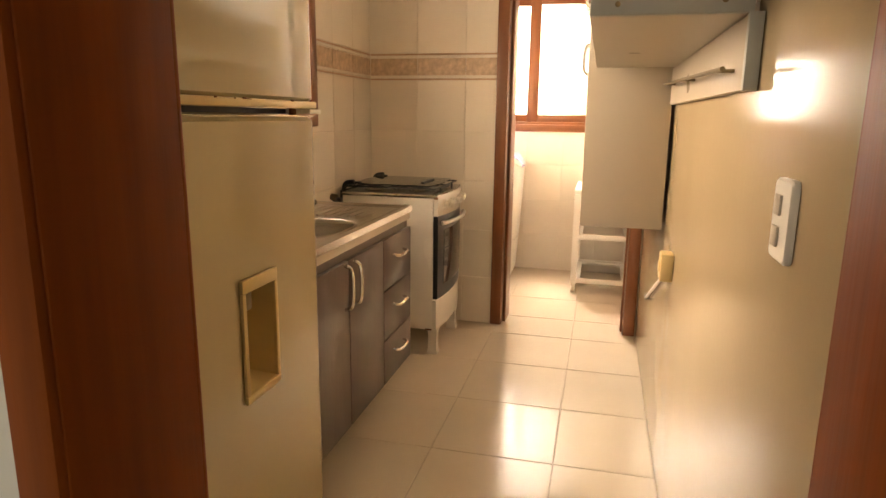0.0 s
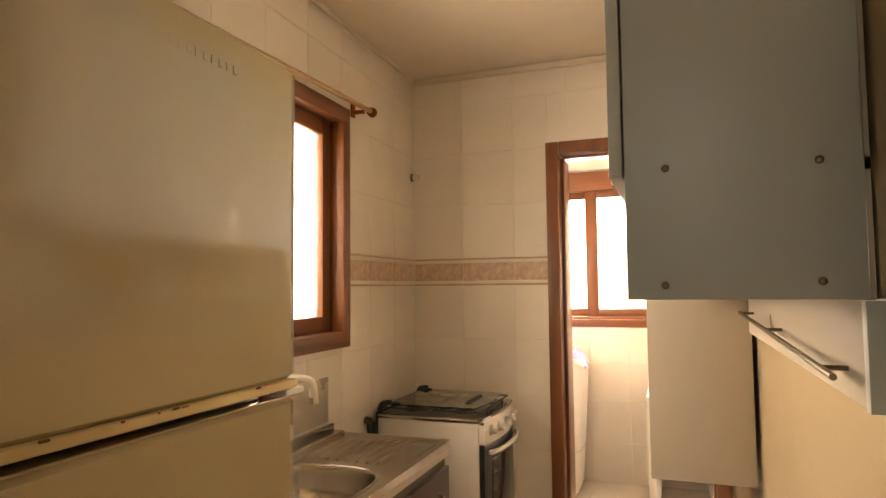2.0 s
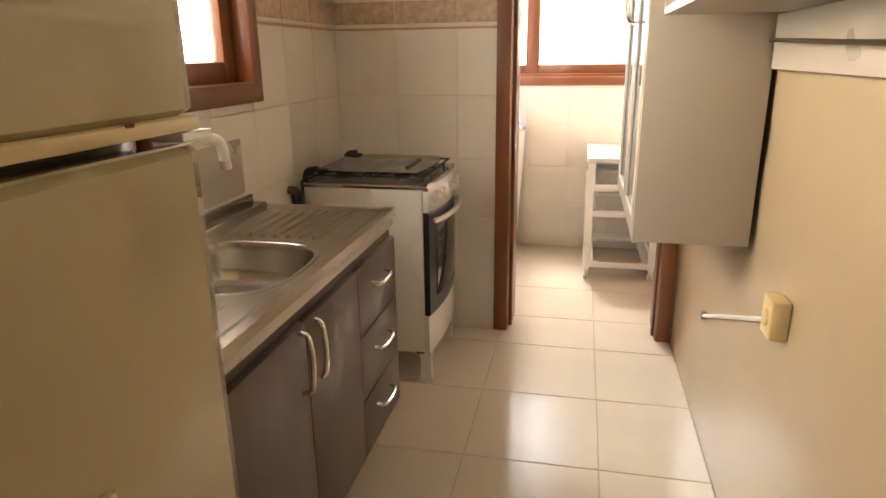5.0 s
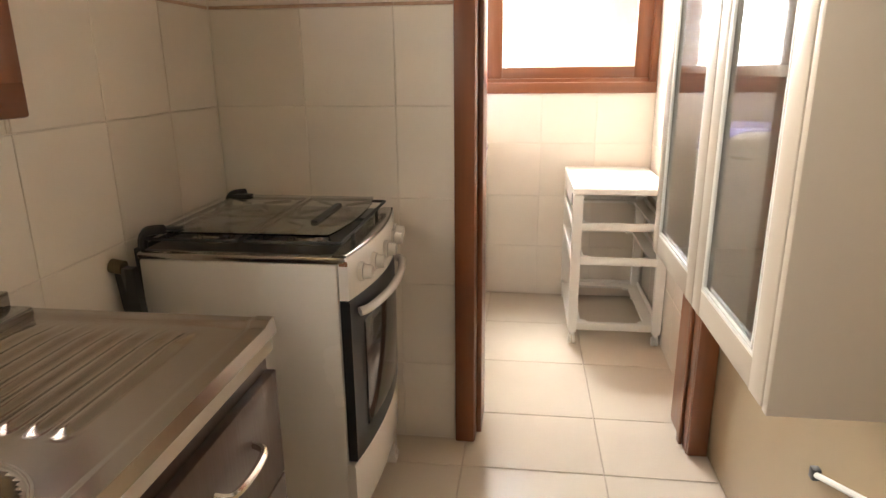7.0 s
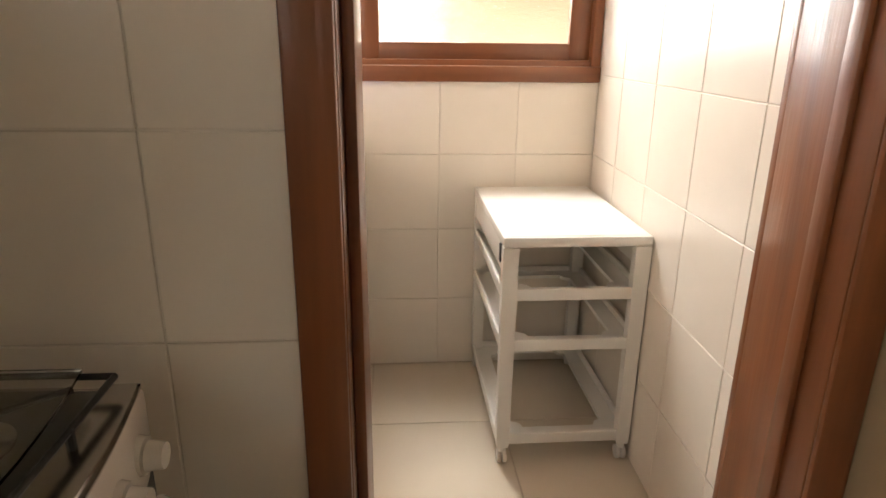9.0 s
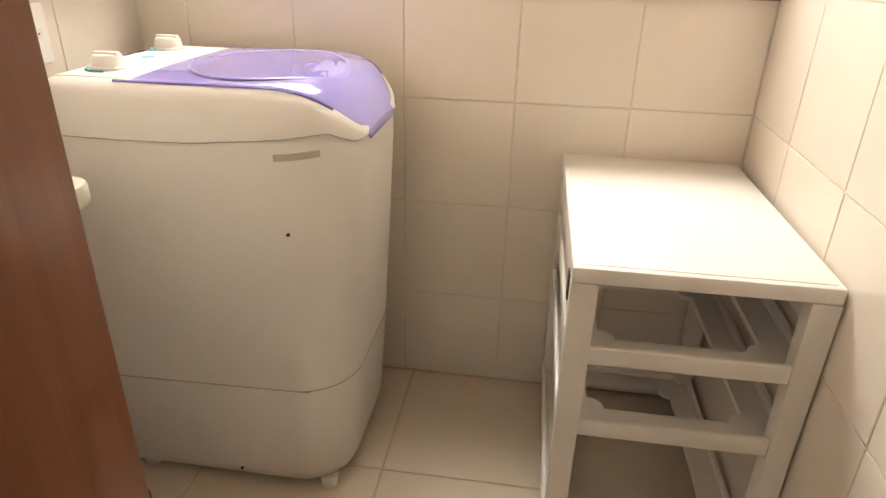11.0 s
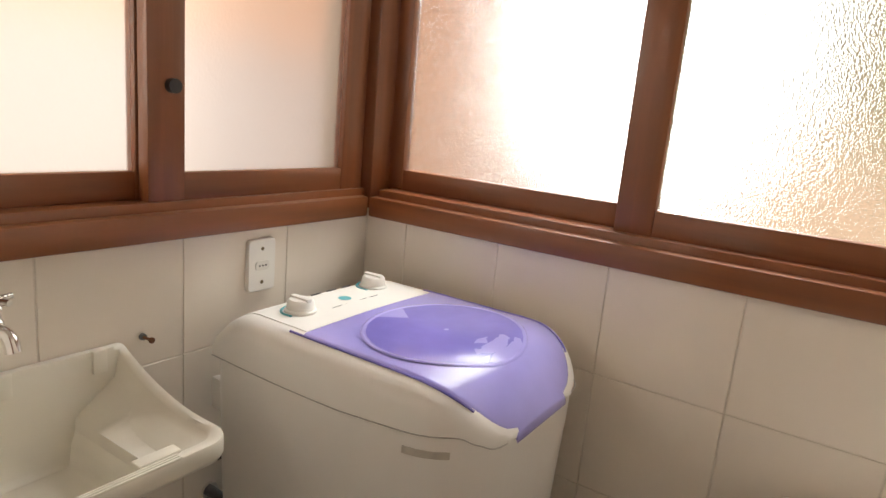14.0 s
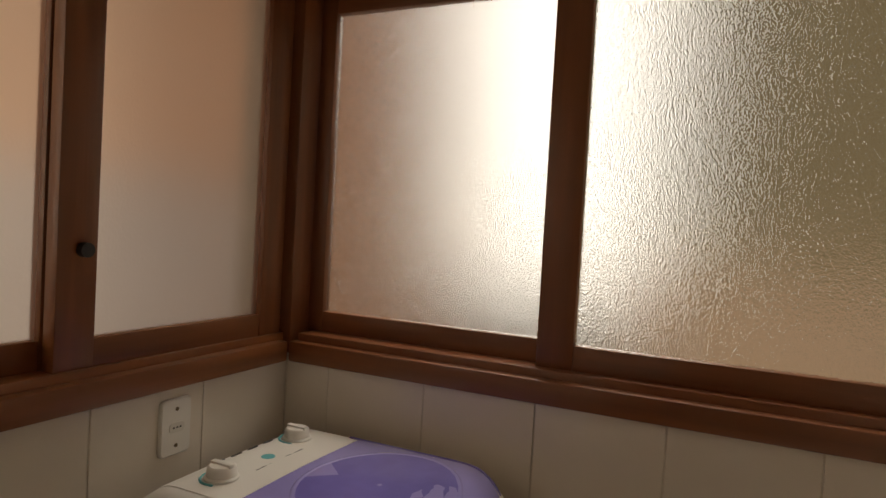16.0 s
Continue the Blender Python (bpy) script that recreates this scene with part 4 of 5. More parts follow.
lamp = thing("ceiling_lamp", "bare compact fluorescent bulb in a white ceiling socket", "lamp", (0, 0, 0))
part("rose", lathe(bmesh.new(), (-0.66, 1.97, KZ), [(0.070, -0.001), (0.072, -0.010), (0.060, -0.022), (0.030, -0.032)], 28), WHITE_PLASTIC, lamp)
part("socket", lathe(bmesh.new(), (-0.66, 1.97, KZ), [(0.026, -0.030), (0.027, -0.075), (0.022, -0.085), (0.005, -0.086)], 20), WHITE_PLASTIC, lamp)
part("ballast", lathe(bmesh.new(), (-0.66, 1.97, KZ), [(0.019, -0.084), (0.021, -0.105), (0.021, -0.125), (0.014, -0.135)], 20), WHITE_PLASTIC, lamp)
tubes = bmesh.new()
for k in range(2):
    o = -0.010 + 0.020 * k
    tube(tubes, [(-0.667, 1.97 + o, KZ - 0.13), (-0.667, 1.97 + o, KZ - 0.19), (-0.666, 1.97 + o, KZ - 0.236), (-0.660, 1.97 + o, KZ - 0.243), (-0.654, 1.97 + o, KZ - 0.236), (-0.653, 1.97 + o, KZ - 0.19), (-0.653, 1.97 + o, KZ - 0.13)], 0.0062, 8)
part("bulb", tubes, BULB, lamp, "unlit folded glass tubes")

stub = thing("wall_pipe_stub", "small brass capped pipe stub in the tiles", "pipe")
part("flange", cyl(bmesh.new(), (-1.4595, 3.462, 2.005), (-1.450, 3.462, 2.005), 0.024, 0.022), BRASS, stub)
part("cap", cyl(bmesh.new(), (-1.451, 3.462, 2.005), (-1.415, 3.462, 2.005), 0.015, 0.017), CHROME, stub)


def plate(name, label, x, y, z, w, h, face, material, category):
    """A rounded wall plate. face: the way it looks along x (1 or -1)."""
    top = thing(name, label, category)
    bm = bmesh.new()
    outline = rounded(-w / 2, w / 2, -h / 2, h / 2, [0.010] * 4, 4)
    loft(bm, [[(x + face * d, y + a * s, z + b * s) for a, b in outline] for d, s in ((0.0, 1.0), (0.007, 1.0), (0.010, 0.95))])
    part("plate", bm, material, top)
    return top


switch = plate("light_switch", "white plastic double light switch on the glossy wall", 0.1095, 0.840, 1.078, 0.080, 0.110, -1, WHITE_PLASTIC, "light switch")
for z in (1.098, 1.056):
    part("rocker", B((0.0955, 0.1000, 0.836, 0.862, z - 0.014, z + 0.014), bevel=0.002), WHITE_PANEL, switch, "cream rocker")
socket = thing("wall_socket", "yellowed surface-mounted socket with a white cable", "socket")
part("housing", B((0.070, 0.1095, 2.005, 2.075, 0.695, 0.785), bevel=0.005), CREAM_PLASTIC, socket)
part("face", cyl(bmesh.new(), (0.071, 2.04, 0.74), (0.066, 2.04, 0.74), 0.020, 0.019), FRIDGE_TRIM, socket, "round socket face")
cable = thing("white_cable", "stiff white cable sloping along the glossy wall", "cable")
part("cable", tube(bmesh.new(), [(0.1, 2.085, 0.715), (0.1, 2.25, 0.648), (0.1, 2.5, 0.548), (0.1, 2.80, 0.425)], 0.0065, 8), WHITE_PLASTIC, cable)
part("clip", B((0.092, 0.1095, 2.795, 2.815, 0.412, 0.438), bevel=0.003), GREY_PLASTIC, cable)
# ---- laundry: washing machine ----
def washer():
    top = thing("washing_machine", "white semi-automatic washing machine with a purple lid", "washing machine")
    X0, X1, Y0, Y1 = -1.335, -0.700, 4.440, 4.935

    def outline(grow, radius_front, n=8):
        return rounded(X0 - grow, X1 + grow, Y0 - grow, Y1 + grow, [0.035, radius_front, radius_front, 0.035], n)
    def seam(x):
        u = (x - X0) / (X1 - X0)
        return 0.863 - 0.004 * math.sin(math.pi * min(1, u / 0.62)) + 0.024 * max(0, (u - 0.55) / 0.38) ** 1.3 * (u < 0.93) + (0.024 - 0.027 * (u - 0.93) / 0.07) * (u >= 0.93)
    body = bmesh.new()
    rings = []
    for z, g, r in ((0.022, -0.050, 0.11), (0.035, -0.034, 0.12), (0.065, -0.024, 0.12), (0.18, -0.019, 0.122), (0.30, -0.014, 0.125), (0.42, -0.010, 0.127), (0.60, -0.004, 0.13), (0.80, 0.0, 0.13), (0.83, 0.0, 0.13)):
        rings.append([(x - 0.022 * (1 - z / 0.83) * (x - X0) / (X1 - X0), y, seam(x) - 0.0022 if z > 0.82 else z) for x, y in outline(g, r)])
    loft(body, rings)
    part("body", body, WASHER_WHITE, top, "white plastic tub housing with a seam near the foot", smooth=50)

    # No groove is cut: a thin grey tube draws the seam's shade.
    groove = bmesh.new()
    tube(groove, [(x - 0.0138 * (x - X0) / (X1 - X0), y, 0.300 + 0.015 * (x - X0) / (X1 - X0)) for x, y in outline(-0.0138, 0.125)], 0.0013, 6, closed=True)
    part("lower_seam_shade", groove, SEAM_SHADE, top, "fine grey line for the shade in the seam near the foot")

    yc, hw0 = (Y0 + Y1) / 2, (Y1 - Y0) / 2

    def half(x):
        """Half the depth of the cover at x, narrowing round the front."""
        r = 0.13
        u = (x - (X1 - r)) / r
        return hw0 if u <= 0 else hw0 - 0.115 * (1 - math.sqrt(max(0, 1 - min(u, 1) ** 2)))

    def crest(x):
        """The height of the cover along its middle: level, then rolling down to the front."""
        return 0.961 - 0.046 * max(0, (X0 + 0.085 - x) / 0.085) ** 2 - 0.088 * max(0, (x + 0.875) / 0.175) ** 3.2

    def cover(x_from, x_to, shrink, lift, floor_z, round_r, steps, material, name, label):
        bm = bmesh.new()
        rings = []
        for i in range(steps + 1):
            u = i / steps
            x = x_from + (x_to - x_from) * (1 - (1 - u) ** 1.6)
            h = half(x) - shrink
            c = crest(x) + lift
            f = floor_z(x)
            r = min(round_r, max(0.004, (c - f) * 0.9))
            ring = [(x, yc - h, f)]
            for k in range(5):
                a = radians(180 - 90 * k / 4)
                ring.append((x, yc - h + r + r * math.cos(a), c - r + r * math.sin(a)))
            for k in range(1, 6):
                ring.append((x, yc - h + r + (2 * h - 2 * r) * k / 6, c + 0.004 * math.sin(math.pi * k / 6)))
            for k in range(5):
                a = radians(90 - 90 * k / 4)
                ring.append((x, yc + h - r + r * math.cos(a), c - r + r * math.sin(a)))
            ring.append((x, yc + h, f))
            rings.append(ring)
        loft(bm, rings)
        return part(name, bm, material, top, label, smooth=55)

    cover(X0 - 0.003, X1 + 0.004, -0.003, 0.0, seam, 0.042, 44, WASHER_WHITE, "top_cover", "white rounded top cover")
    part("body_collar", loft(bmesh.new(), [[(x, y, z) for x, y in outline(-0.003, 0.13)] for z in (0.80, 0.856)]), WASHER_WHITE, top)
    lid = cover(-1.108, X1 + 0.007, 0.028, 0.003, lambda x: crest(x) - 0.013, 0.012, 28, LID_PURPLE, "lid", "translucent purple lid with a round window")
    well = bmesh.new()
    rings = []
    for k, (s1, dz) in enumerate(((1.0, 0.0062), (0.985, 0.0080), (0.965, 0.0080), (0.94, 0.0066))):
        rings.append([(-0.925 + 0.160 * s1 * math.cos(2 * math.pi * j / 32), yc + 0.190 * s1 * math.sin(2 * math.pi * j / 32), crest(-0.925 + 0.160 * s1 * math.cos(2 * math.pi * j / 32)) + dz) for j in range(32)])
    loft(well, rings, cap=False)
    disc = bmesh.new()
    loft(disc, [[(-0.925 + 0.160 * s1 * math.cos(2 * math.pi * j / 32), yc + 0.190 * s1 * math.sin(2 * math.pi * j / 32), crest(-0.925 + 0.160 * s1 * math.cos(2 * math.pi * j / 32)) + 0.0066 + 0.001 * (1 - s1)) for j in range(32)] for s1 in (0.955, 0.8, 0.6, 0.4, 0.2, 0.03)], cap=False)
    part("lid_window", disc, LID_DEEP, lid, "deep violet round window of the lid", smooth=60)
    part("lid_rim", well, LID_PURPLE, lid, "raised round rim on the lid", smooth=60)
    for side in (-1, 1):
        strip = bmesh.new()
        tube(strip, [(x, yc + side * (half(x) - 0.027), crest(x) - 0.0005) for x in (-1.140, -1.09, -1.03, -0.97, -0.91, -0.86, -0.82, -0.79, -0.76, -0.74)], 0.0026, 8)
        part("lid_edge", strip, LID_DEEP, lid, "deep purple edge of the lid")
    # Grey tube along the joint, its colour standing in for the shadow line.
    line = bmesh.new()
    run = [X0 + (X1 + 0.002 - X0) * k / 30 for k in range(31)]
    tube(line, [(x, yc - half(x) - 0.0032, seam(x)) for x in run] + [(x, yc + half(x) + 0.0032, seam(x)) for x in run[::-1]], 0.0012, 6)
    part("upper_seam_shade", line, SEAM_SHADE, top, "fine grey line for the shade in the seam below the top cover")
    face = bmesh.new()
    loft(face, [[(x, Y0 + 0.040, crest(x) - 0.004), (x, Y0 + 0.044, crest(x) + 0.0022), (x, yc, crest(x) + 0.0058), (x, Y1 - 0.044, crest(x) + 0.0022), (x, Y1 - 0.040, crest(x) - 0.004)] for x in (-1.292, -1.27, -1.25, -1.20, -1.15, -1.112)])
    panel = part("control_panel", face, WHITE_PLASTIC, top, "white printed control panel")
    for kx, y in ((-1.206, 4.556), (-1.232, 4.820)):
        k = bmesh.new()
        lathe(k, (kx, y, 0.9635), [(0.034, 0.0), (0.034, 0.005), (0.030, 0.008), (0.028, 0.024), (0.024, 0.028), (0.003, 0.029)], 24)
        box(k, kx - 0.026, kx + 0.026, y - 0.007, y + 0.007, 0.9855, 0.9965, bevel=0.002)
        part("knob", k, WHITE_PLASTIC, panel, "white ridged dial")
        arc = bmesh.new()
        tube(arc, [(kx + 0.040 * math.cos(radians(a)), y + 0.040 * math.sin(radians(a)), 0.9645) for a in (150, 185, 220, 255, 290)], 0.0028, 6)
        part("dial_print", arc, TEAL, panel, "teal printed arc")
    part("printed_mark", lathe(bmesh.new(), (-1.205, 4.69, 0.9662), [(0.015, 0.0), (0.015, 0.0008), (0.001, 0.001)], 20), TEAL, panel, "small blue printed emblem")
    lines = bmesh.new()
    for i in range(4):
        box(lines, -1.272, -1.269, 4.60 + i * 0.05, 4.63 + i * 0.05, 0.9640, 0.9664)
        box(lines, -1.176, -1.1745, 4.62 + i * 0.04, 4.65 + i * 0.04, 0.9640, 0.9664)
    part("printed_bars", lines, GREY_PLASTIC, panel, "fine printed bars")["kind"] = "stuff"
    strip = []
    for k in range(9):
        x = -0.836 + 0.010 * k
        y = Y0 + 0.13 - math.sqrt(0.13 ** 2 - max(0, x - X1 + 0.13) ** 2)
        strip.append([(x, y - 0.0016, 0.836 + 0.1 * (x + 0.836)), (x, y - 0.0016, 0.849 + 0.1 * (x + 0.836)), (x, y + 0.002, 0.849 + 0.1 * (x + 0.836)), (x, y + 0.002, 0.836 + 0.1 * (x + 0.836))])
    part("worn_label", loft(bmesh.new(), strip), OLD_LABEL, top, "small worn beige label strip")
    part("screw_hole", cyl(bmesh.new(), (-0.822, 4.4445, 0.692), (-0.822, 4.4400, 0.692), 0.0035, n=10), BLACK, top)
    part("screw_hole", cyl(bmesh.new(), (-1.0, 4.4650, 0.058), (-1.0, 4.4600, 0.058), 0.003, n=10), BLACK, top)
    for z in (0.33, 0.47, 0.62):
        part("rear_clip", B((-1.346, -1.322, 4.444, 4.458, z, z + 0.006), bevel=0.001), GREY_PLASTIC, top)
    part("cord_bracket", B((-1.362, -1.322, 4.455, 4.475, 0.73, 0.80), bevel=0.004), WHITE_PLASTIC, top)
    for x in (-1.26, -0.80):
        for y in (4.505, 4.875):
            part("foot", cyl(bmesh.new(), (x, y, 0), (x, y, 0.034), 0.018, 0.022), WHITE_PLASTIC, top)
    return top


washer()


# ---- laundry: trolley ----
def trolley():
    top = thing("utility_trolley", "white plastic trolley frame on castors with empty basket rails", "trolley")
    x0, x1, y0, y1, zt = -0.298, 0.122, 4.335, 4.978, 0.728
    slab = part("tabletop", B((x0, x1, y0, y1, zt - 0.030, zt), bevel=0.006), WHITE_PLASTIC, top, "plain white top")
    part("top_inset", B((x0 + 0.012, x1 - 0.012, y0 + 0.012, y1 - 0.012, zt - 0.002, zt + 0.0015), bevel=0.001), WHITE_PLASTIC, slab, "thin white board let into the top")
    for x, s in ((x0, 1), (x1, -1)):
        for y, q in ((y0, 1), (y1, -1)):
            leg = bmesh.new()
            a0, a1 = (x + 0.001, x + 0.046) if s > 0 else (x - 0.046, x - 0.001)
            b0, b1 = (y + 0.001, y + 0.034) if q > 0 else (y - 0.034, y - 0.001)
            loft(leg, [[(u, v, z) for u, v in ((a0 + k, b0), (a1 - k, b0), (a1 - k, b1), (a0 + k, b1))] for z, k in ((0.058, 0.006), (0.075, 0.003), (0.40, 0.002), (zt - 0.031, 0.0))])
            part("leg", leg, WHITE_PLASTIC, top)
            cx, cy = (a0 + a1) / 2, (b0 + b1) / 2
            castor = part("castor", cyl(bmesh.new(), (cx, cy, 0.040), (cx, cy, 0.060), 0.012), WHITE_PLASTIC, top)
            w = bmesh.new()
            cyl(w, (cx - 0.014, cy, 0.021), (cx - 0.004, cy, 0.021), 0.021, n=18)
            cyl(w, (cx + 0.004, cy, 0.021), (cx + 0.014, cy, 0.021), 0.021, n=18)
            part("wheel", w, WHITE_PLASTIC, castor)
    def ring_plate(z, thick, wide, r):
        """A flat frame whose opening has a rounded bracket in each corner."""
        bm = bmesh.new()
        a0, a1, b0, b1 = x0 + 0.006, x1 - 0.006, y0 + 0.006, y1 - 0.006
        levels = []
        for zz in (z, z + thick):
            outer = [bm.verts.new((x, y, zz)) for x, y in ((a0, b0), (a1, b0), (a1, b1), (a0, b1))]
            inner = []
            for cx, cy, start in ((a0 + wide, b0 + wide, 90), (a1 - wide, b0 + wide, 180), (a1 - wide, b1 - wide, 270), (a0 + wide, b1 - wide, 0)):
                inner.append([bm.verts.new((cx + r * math.cos(radians(start - 90 * k / 6)), cy + r * math.sin(radians(start - 90 * k / 6)), zz)) for k in range(7)])
            levels.append((outer, inner))
        for outer, inner in levels:
            for i in range(4):
                j = (i + 1) % 4
                bm.faces.new((outer[i], outer[j], inner[j][0], inner[i][-1]))
                for k in range(6):
                    bm.faces.new((outer[i], inner[i][k], inner[i][k + 1]))
        (o0, i0), (o1, i1) = levels
        loop0, loop1 = [v for c in i0 for v in c], [v for c in i1 for v in c]
        for p, q in ((o0, o1), (loop0, loop1)):
            for k in range(len(p)):
                m = (k + 1) % len(p)
                bm.faces.new((p[k], p[m], q[m], q[k]))
        return bm
    for z in (0.545, 0.388, 0.075):
        shelf = part("shelf_frame", ring_plate(z, 0.012, 0.060, 0.030), WHITE_PLASTIC, top, "flat open shelf frame with bracketed corners", smooth=30)
        part("front_rail", B((x0 + 0.044, x1 - 0.044, y0 + 0.003, y0 + 0.016, z - 0.006, z + 0.030), bevel=0.004), WHITE_PLASTIC, shelf)
        part("back_rail", B((x0 + 0.044, x1 - 0.044, y1 - 0.016, y1 - 0.003, z - 0.006, z + 0.030), bevel=0.004), WHITE_PLASTIC, shelf)
        part("side_rail", B((x0 + 0.003, x0 + 0.014, y0 + 0.033, y1 - 0.033, z - 0.005, z + 0.031), bevel=0.004), WHITE_PLASTIC, shelf)
        part("side_rail", B((x1 - 0.014, x1 - 0.003, y0 + 0.033, y1 - 0.033, z - 0.005, z + 0.031), bevel=0.004), WHITE_PLASTIC, shelf)
    for x, w in ((x0, 1), (x1, -1)):
        part("side_rail", B((min(x + w * 0.004, x + w * 0.016), max(x + w * 0.004, x + w * 0.016), y0 + 0.034, y1 - 0.034, 0.62, 0.696), bevel=0.002), WHITE_PLASTIC, top)
    part("label_slot", B((x0 - 0.0012, x0 + 0.006, y0 + 0.038, y0 + 0.062, 0.645, 0.695)), BLACK, top, "dark slot in the side")
    return top


trolley()


# ---- laundry: tub with its tap and drain ----
def tub():
    top = thing("laundry_tub", "cream plastic wall-hung laundry tub", "laundry tub")
    x0, x1, y0, y1 = -1.410, -1.070, 3.735, 4.288

    def rim(x):
        """Height of the rim: high at the wall, low and level in front."""
        u = (x - x0) / (x1 - x0)
        return 0.840 + 0.070 * max(0, 1 - u / 0.75) ** 1.9
    corners = rounded(x0, x1, y0, y1, [0.012, 0.045, 0.045, 0.012], 6)
    outer = []
    for (xa, ya), (xb, yb) in zip(corners, corners[1:] + corners[:1]):
        steps = max(1, int(math.hypot(xb - xa, yb - ya) / 0.025))
        outer += [(xa + (xb - xa) * i / steps, ya + (yb - ya) * i / steps) for i in range(steps)]

    def scaled(grow, dz=None, z=None, back=0.0):
        cy = (y0 + y1) / 2
        out = []
        for x, y in outer:
            sx = x0 + (x - x0) * (1 + grow[0])
            sy = cy + (y - cy) * (1 + grow[1])
            sx = max(x0 + 0.001 + back, sx)
            out.append((sx, sy, rim(x) + dz if z is None else z))
        return out
    shell = bmesh.new()
    loft(shell, [scaled((-0.31, -0.41), z=0.694), scaled((-0.27, -0.385), z=0.702), scaled((-0.25, -0.37), z=0.735), scaled((-0.235, -0.362), z=0.792), scaled((-0.012, -0.008), dz=-0.036), scaled((0.0, 0.0), dz=-0.028),
                 scaled((0.0, 0.0), dz=-0.006), scaled((-0.006, -0.006), dz=0.0), scaled((-0.062, -0.045), dz=-0.001, back=0.012), scaled((-0.080, -0.056), dz=-0.010, back=0.014),
                 scaled((-0.115, -0.11), z=0.822, back=0.015), scaled((-0.165, -0.20), z=0.806, back=0.015), scaled((-0.215, -0.29), z=0.790, back=0.016), scaled((-0.255, -0.365), z=0.768, back=0.016),
                 scaled((-0.275, -0.395), z=0.742, back=0.017), scaled((-0.295, -0.41), z=0.720, back=0.02), scaled((-0.34, -0.44), z=0.708, back=0.03)])
    part("basin", shell, TUB_CREAM, top, "moulded cream basin with a rolled rim", smooth=65)
    ribs = bmesh.new()
    for k in range(3):
        x = -1.086 + 0.006 * k
        box(ribs, x, x + 0.003, 3.80, 4.19, 0.8385, 0.8430, bevel=0.001)
    part("wash_ribs", ribs, TUB_CREAM, top)
    part("soap_rest", B((-1.112, -1.088, 4.13, 4.20, 0.8385, 0.845), bevel=0.003), TUB_CREAM, top, "small raised soap rest on the rim")
    for y in (4.075, 4.235):
        part("hanging_clip", B((x0 + 0.002, x0 + 0.022, y - 0.014, y + 0.014, 0.865, 0.912), bevel=0.005), TUB_CREAM, top, "plastic hanging clip")
    return top


tub()
laundry_tap = thing("laundry_tap", "chrome cross-handled tap on the tiles above the tub", "tap")
part("flange", cyl(bmesh.new(), (-1.4115, 4.04, 1.015), (-1.400, 4.04, 1.015), 0.023, 0.020), CHROME, laundry_tap)
part("tap_body", tube(bmesh.new(), [(-1.405, 4.04, 1.015), (-1.37, 4.045, 1.012), (-1.335, 4.055, 1.008), (-1.318, 4.060, 0.998), (-1.312, 4.062, 0.978)], 0.0115, 12), CHROME, laundry_tap)
part("stem", lathe(bmesh.new(), (-1.345, 4.052, 1.010), [(0.0125, 0.0), (0.0125, 0.012), (0.009, 0.016), (0.009, 0.030), (0.012, 0.034), (0.008, 0.042)], 16), CHROME, laundry_tap)
cross = bmesh.new()
for a in (20, 110):
    d = Vector((math.cos(radians(a)), math.sin(radians(a)), 0)) * 0.030
    cyl(cross, Vector((-1.345, 4.052, 1.056)) - d, Vector((-1.345, 4.052, 1.056)) + d, 0.0052, n=10)
cyl(cross, (-1.345, 4.052, 1.048), (-1.345, 4.052, 1.064), 0.010, n=14)
part("cross_handle", cross, CHROME, laundry_tap)

drain_pipe = thing("drain_pipe", "white corrugated drain pipe under the laundry tub", "pipe")
part("collar", lathe(bmesh.new(), (-1.270, 4.020, 0.0), [(0.034, 0.618), (0.036, 0.612), (0.036, 0.590), (0.030, 0.584), (0.030, 0.530), (0.026, 0.52)], 20), WHITE_PLASTIC, drain_pipe)
part("upper_pipe", cyl(bmesh.new(), (-1.270, 4.02, 0.56), (-1.270, 4.02, 0.672), 0.025), WHITE_PLASTIC, drain_pipe)
part("pipe", tube(bmesh.new(), [(-1.270, 4.02, 0.545), (-1.280, 4.03, 0.49), (-1.296, 4.048, 0.43), (-1.310, 4.066, 0.37), (-1.320, 4.076, 0.30), (-1.335, 4.08, 0.17), (-1.385, 4.08, 0.10)], 0.026, 14), WHITE_PLASTIC, drain_pipe)
rings_p = bmesh.new()
for k in range(9):
    u = k / 8
    cyl(rings_p, (-1.290 - 0.026 * u, 4.042 + 0.030 * u, 0.450 - 0.110 * u), (-1.291 - 0.026 * u, 4.0432 + 0.030 * u, 0.4455 - 0.110 * u), 0.0285, n=14)
part("corrugation", rings_p, WHITE_PLASTIC, drain_pipe)


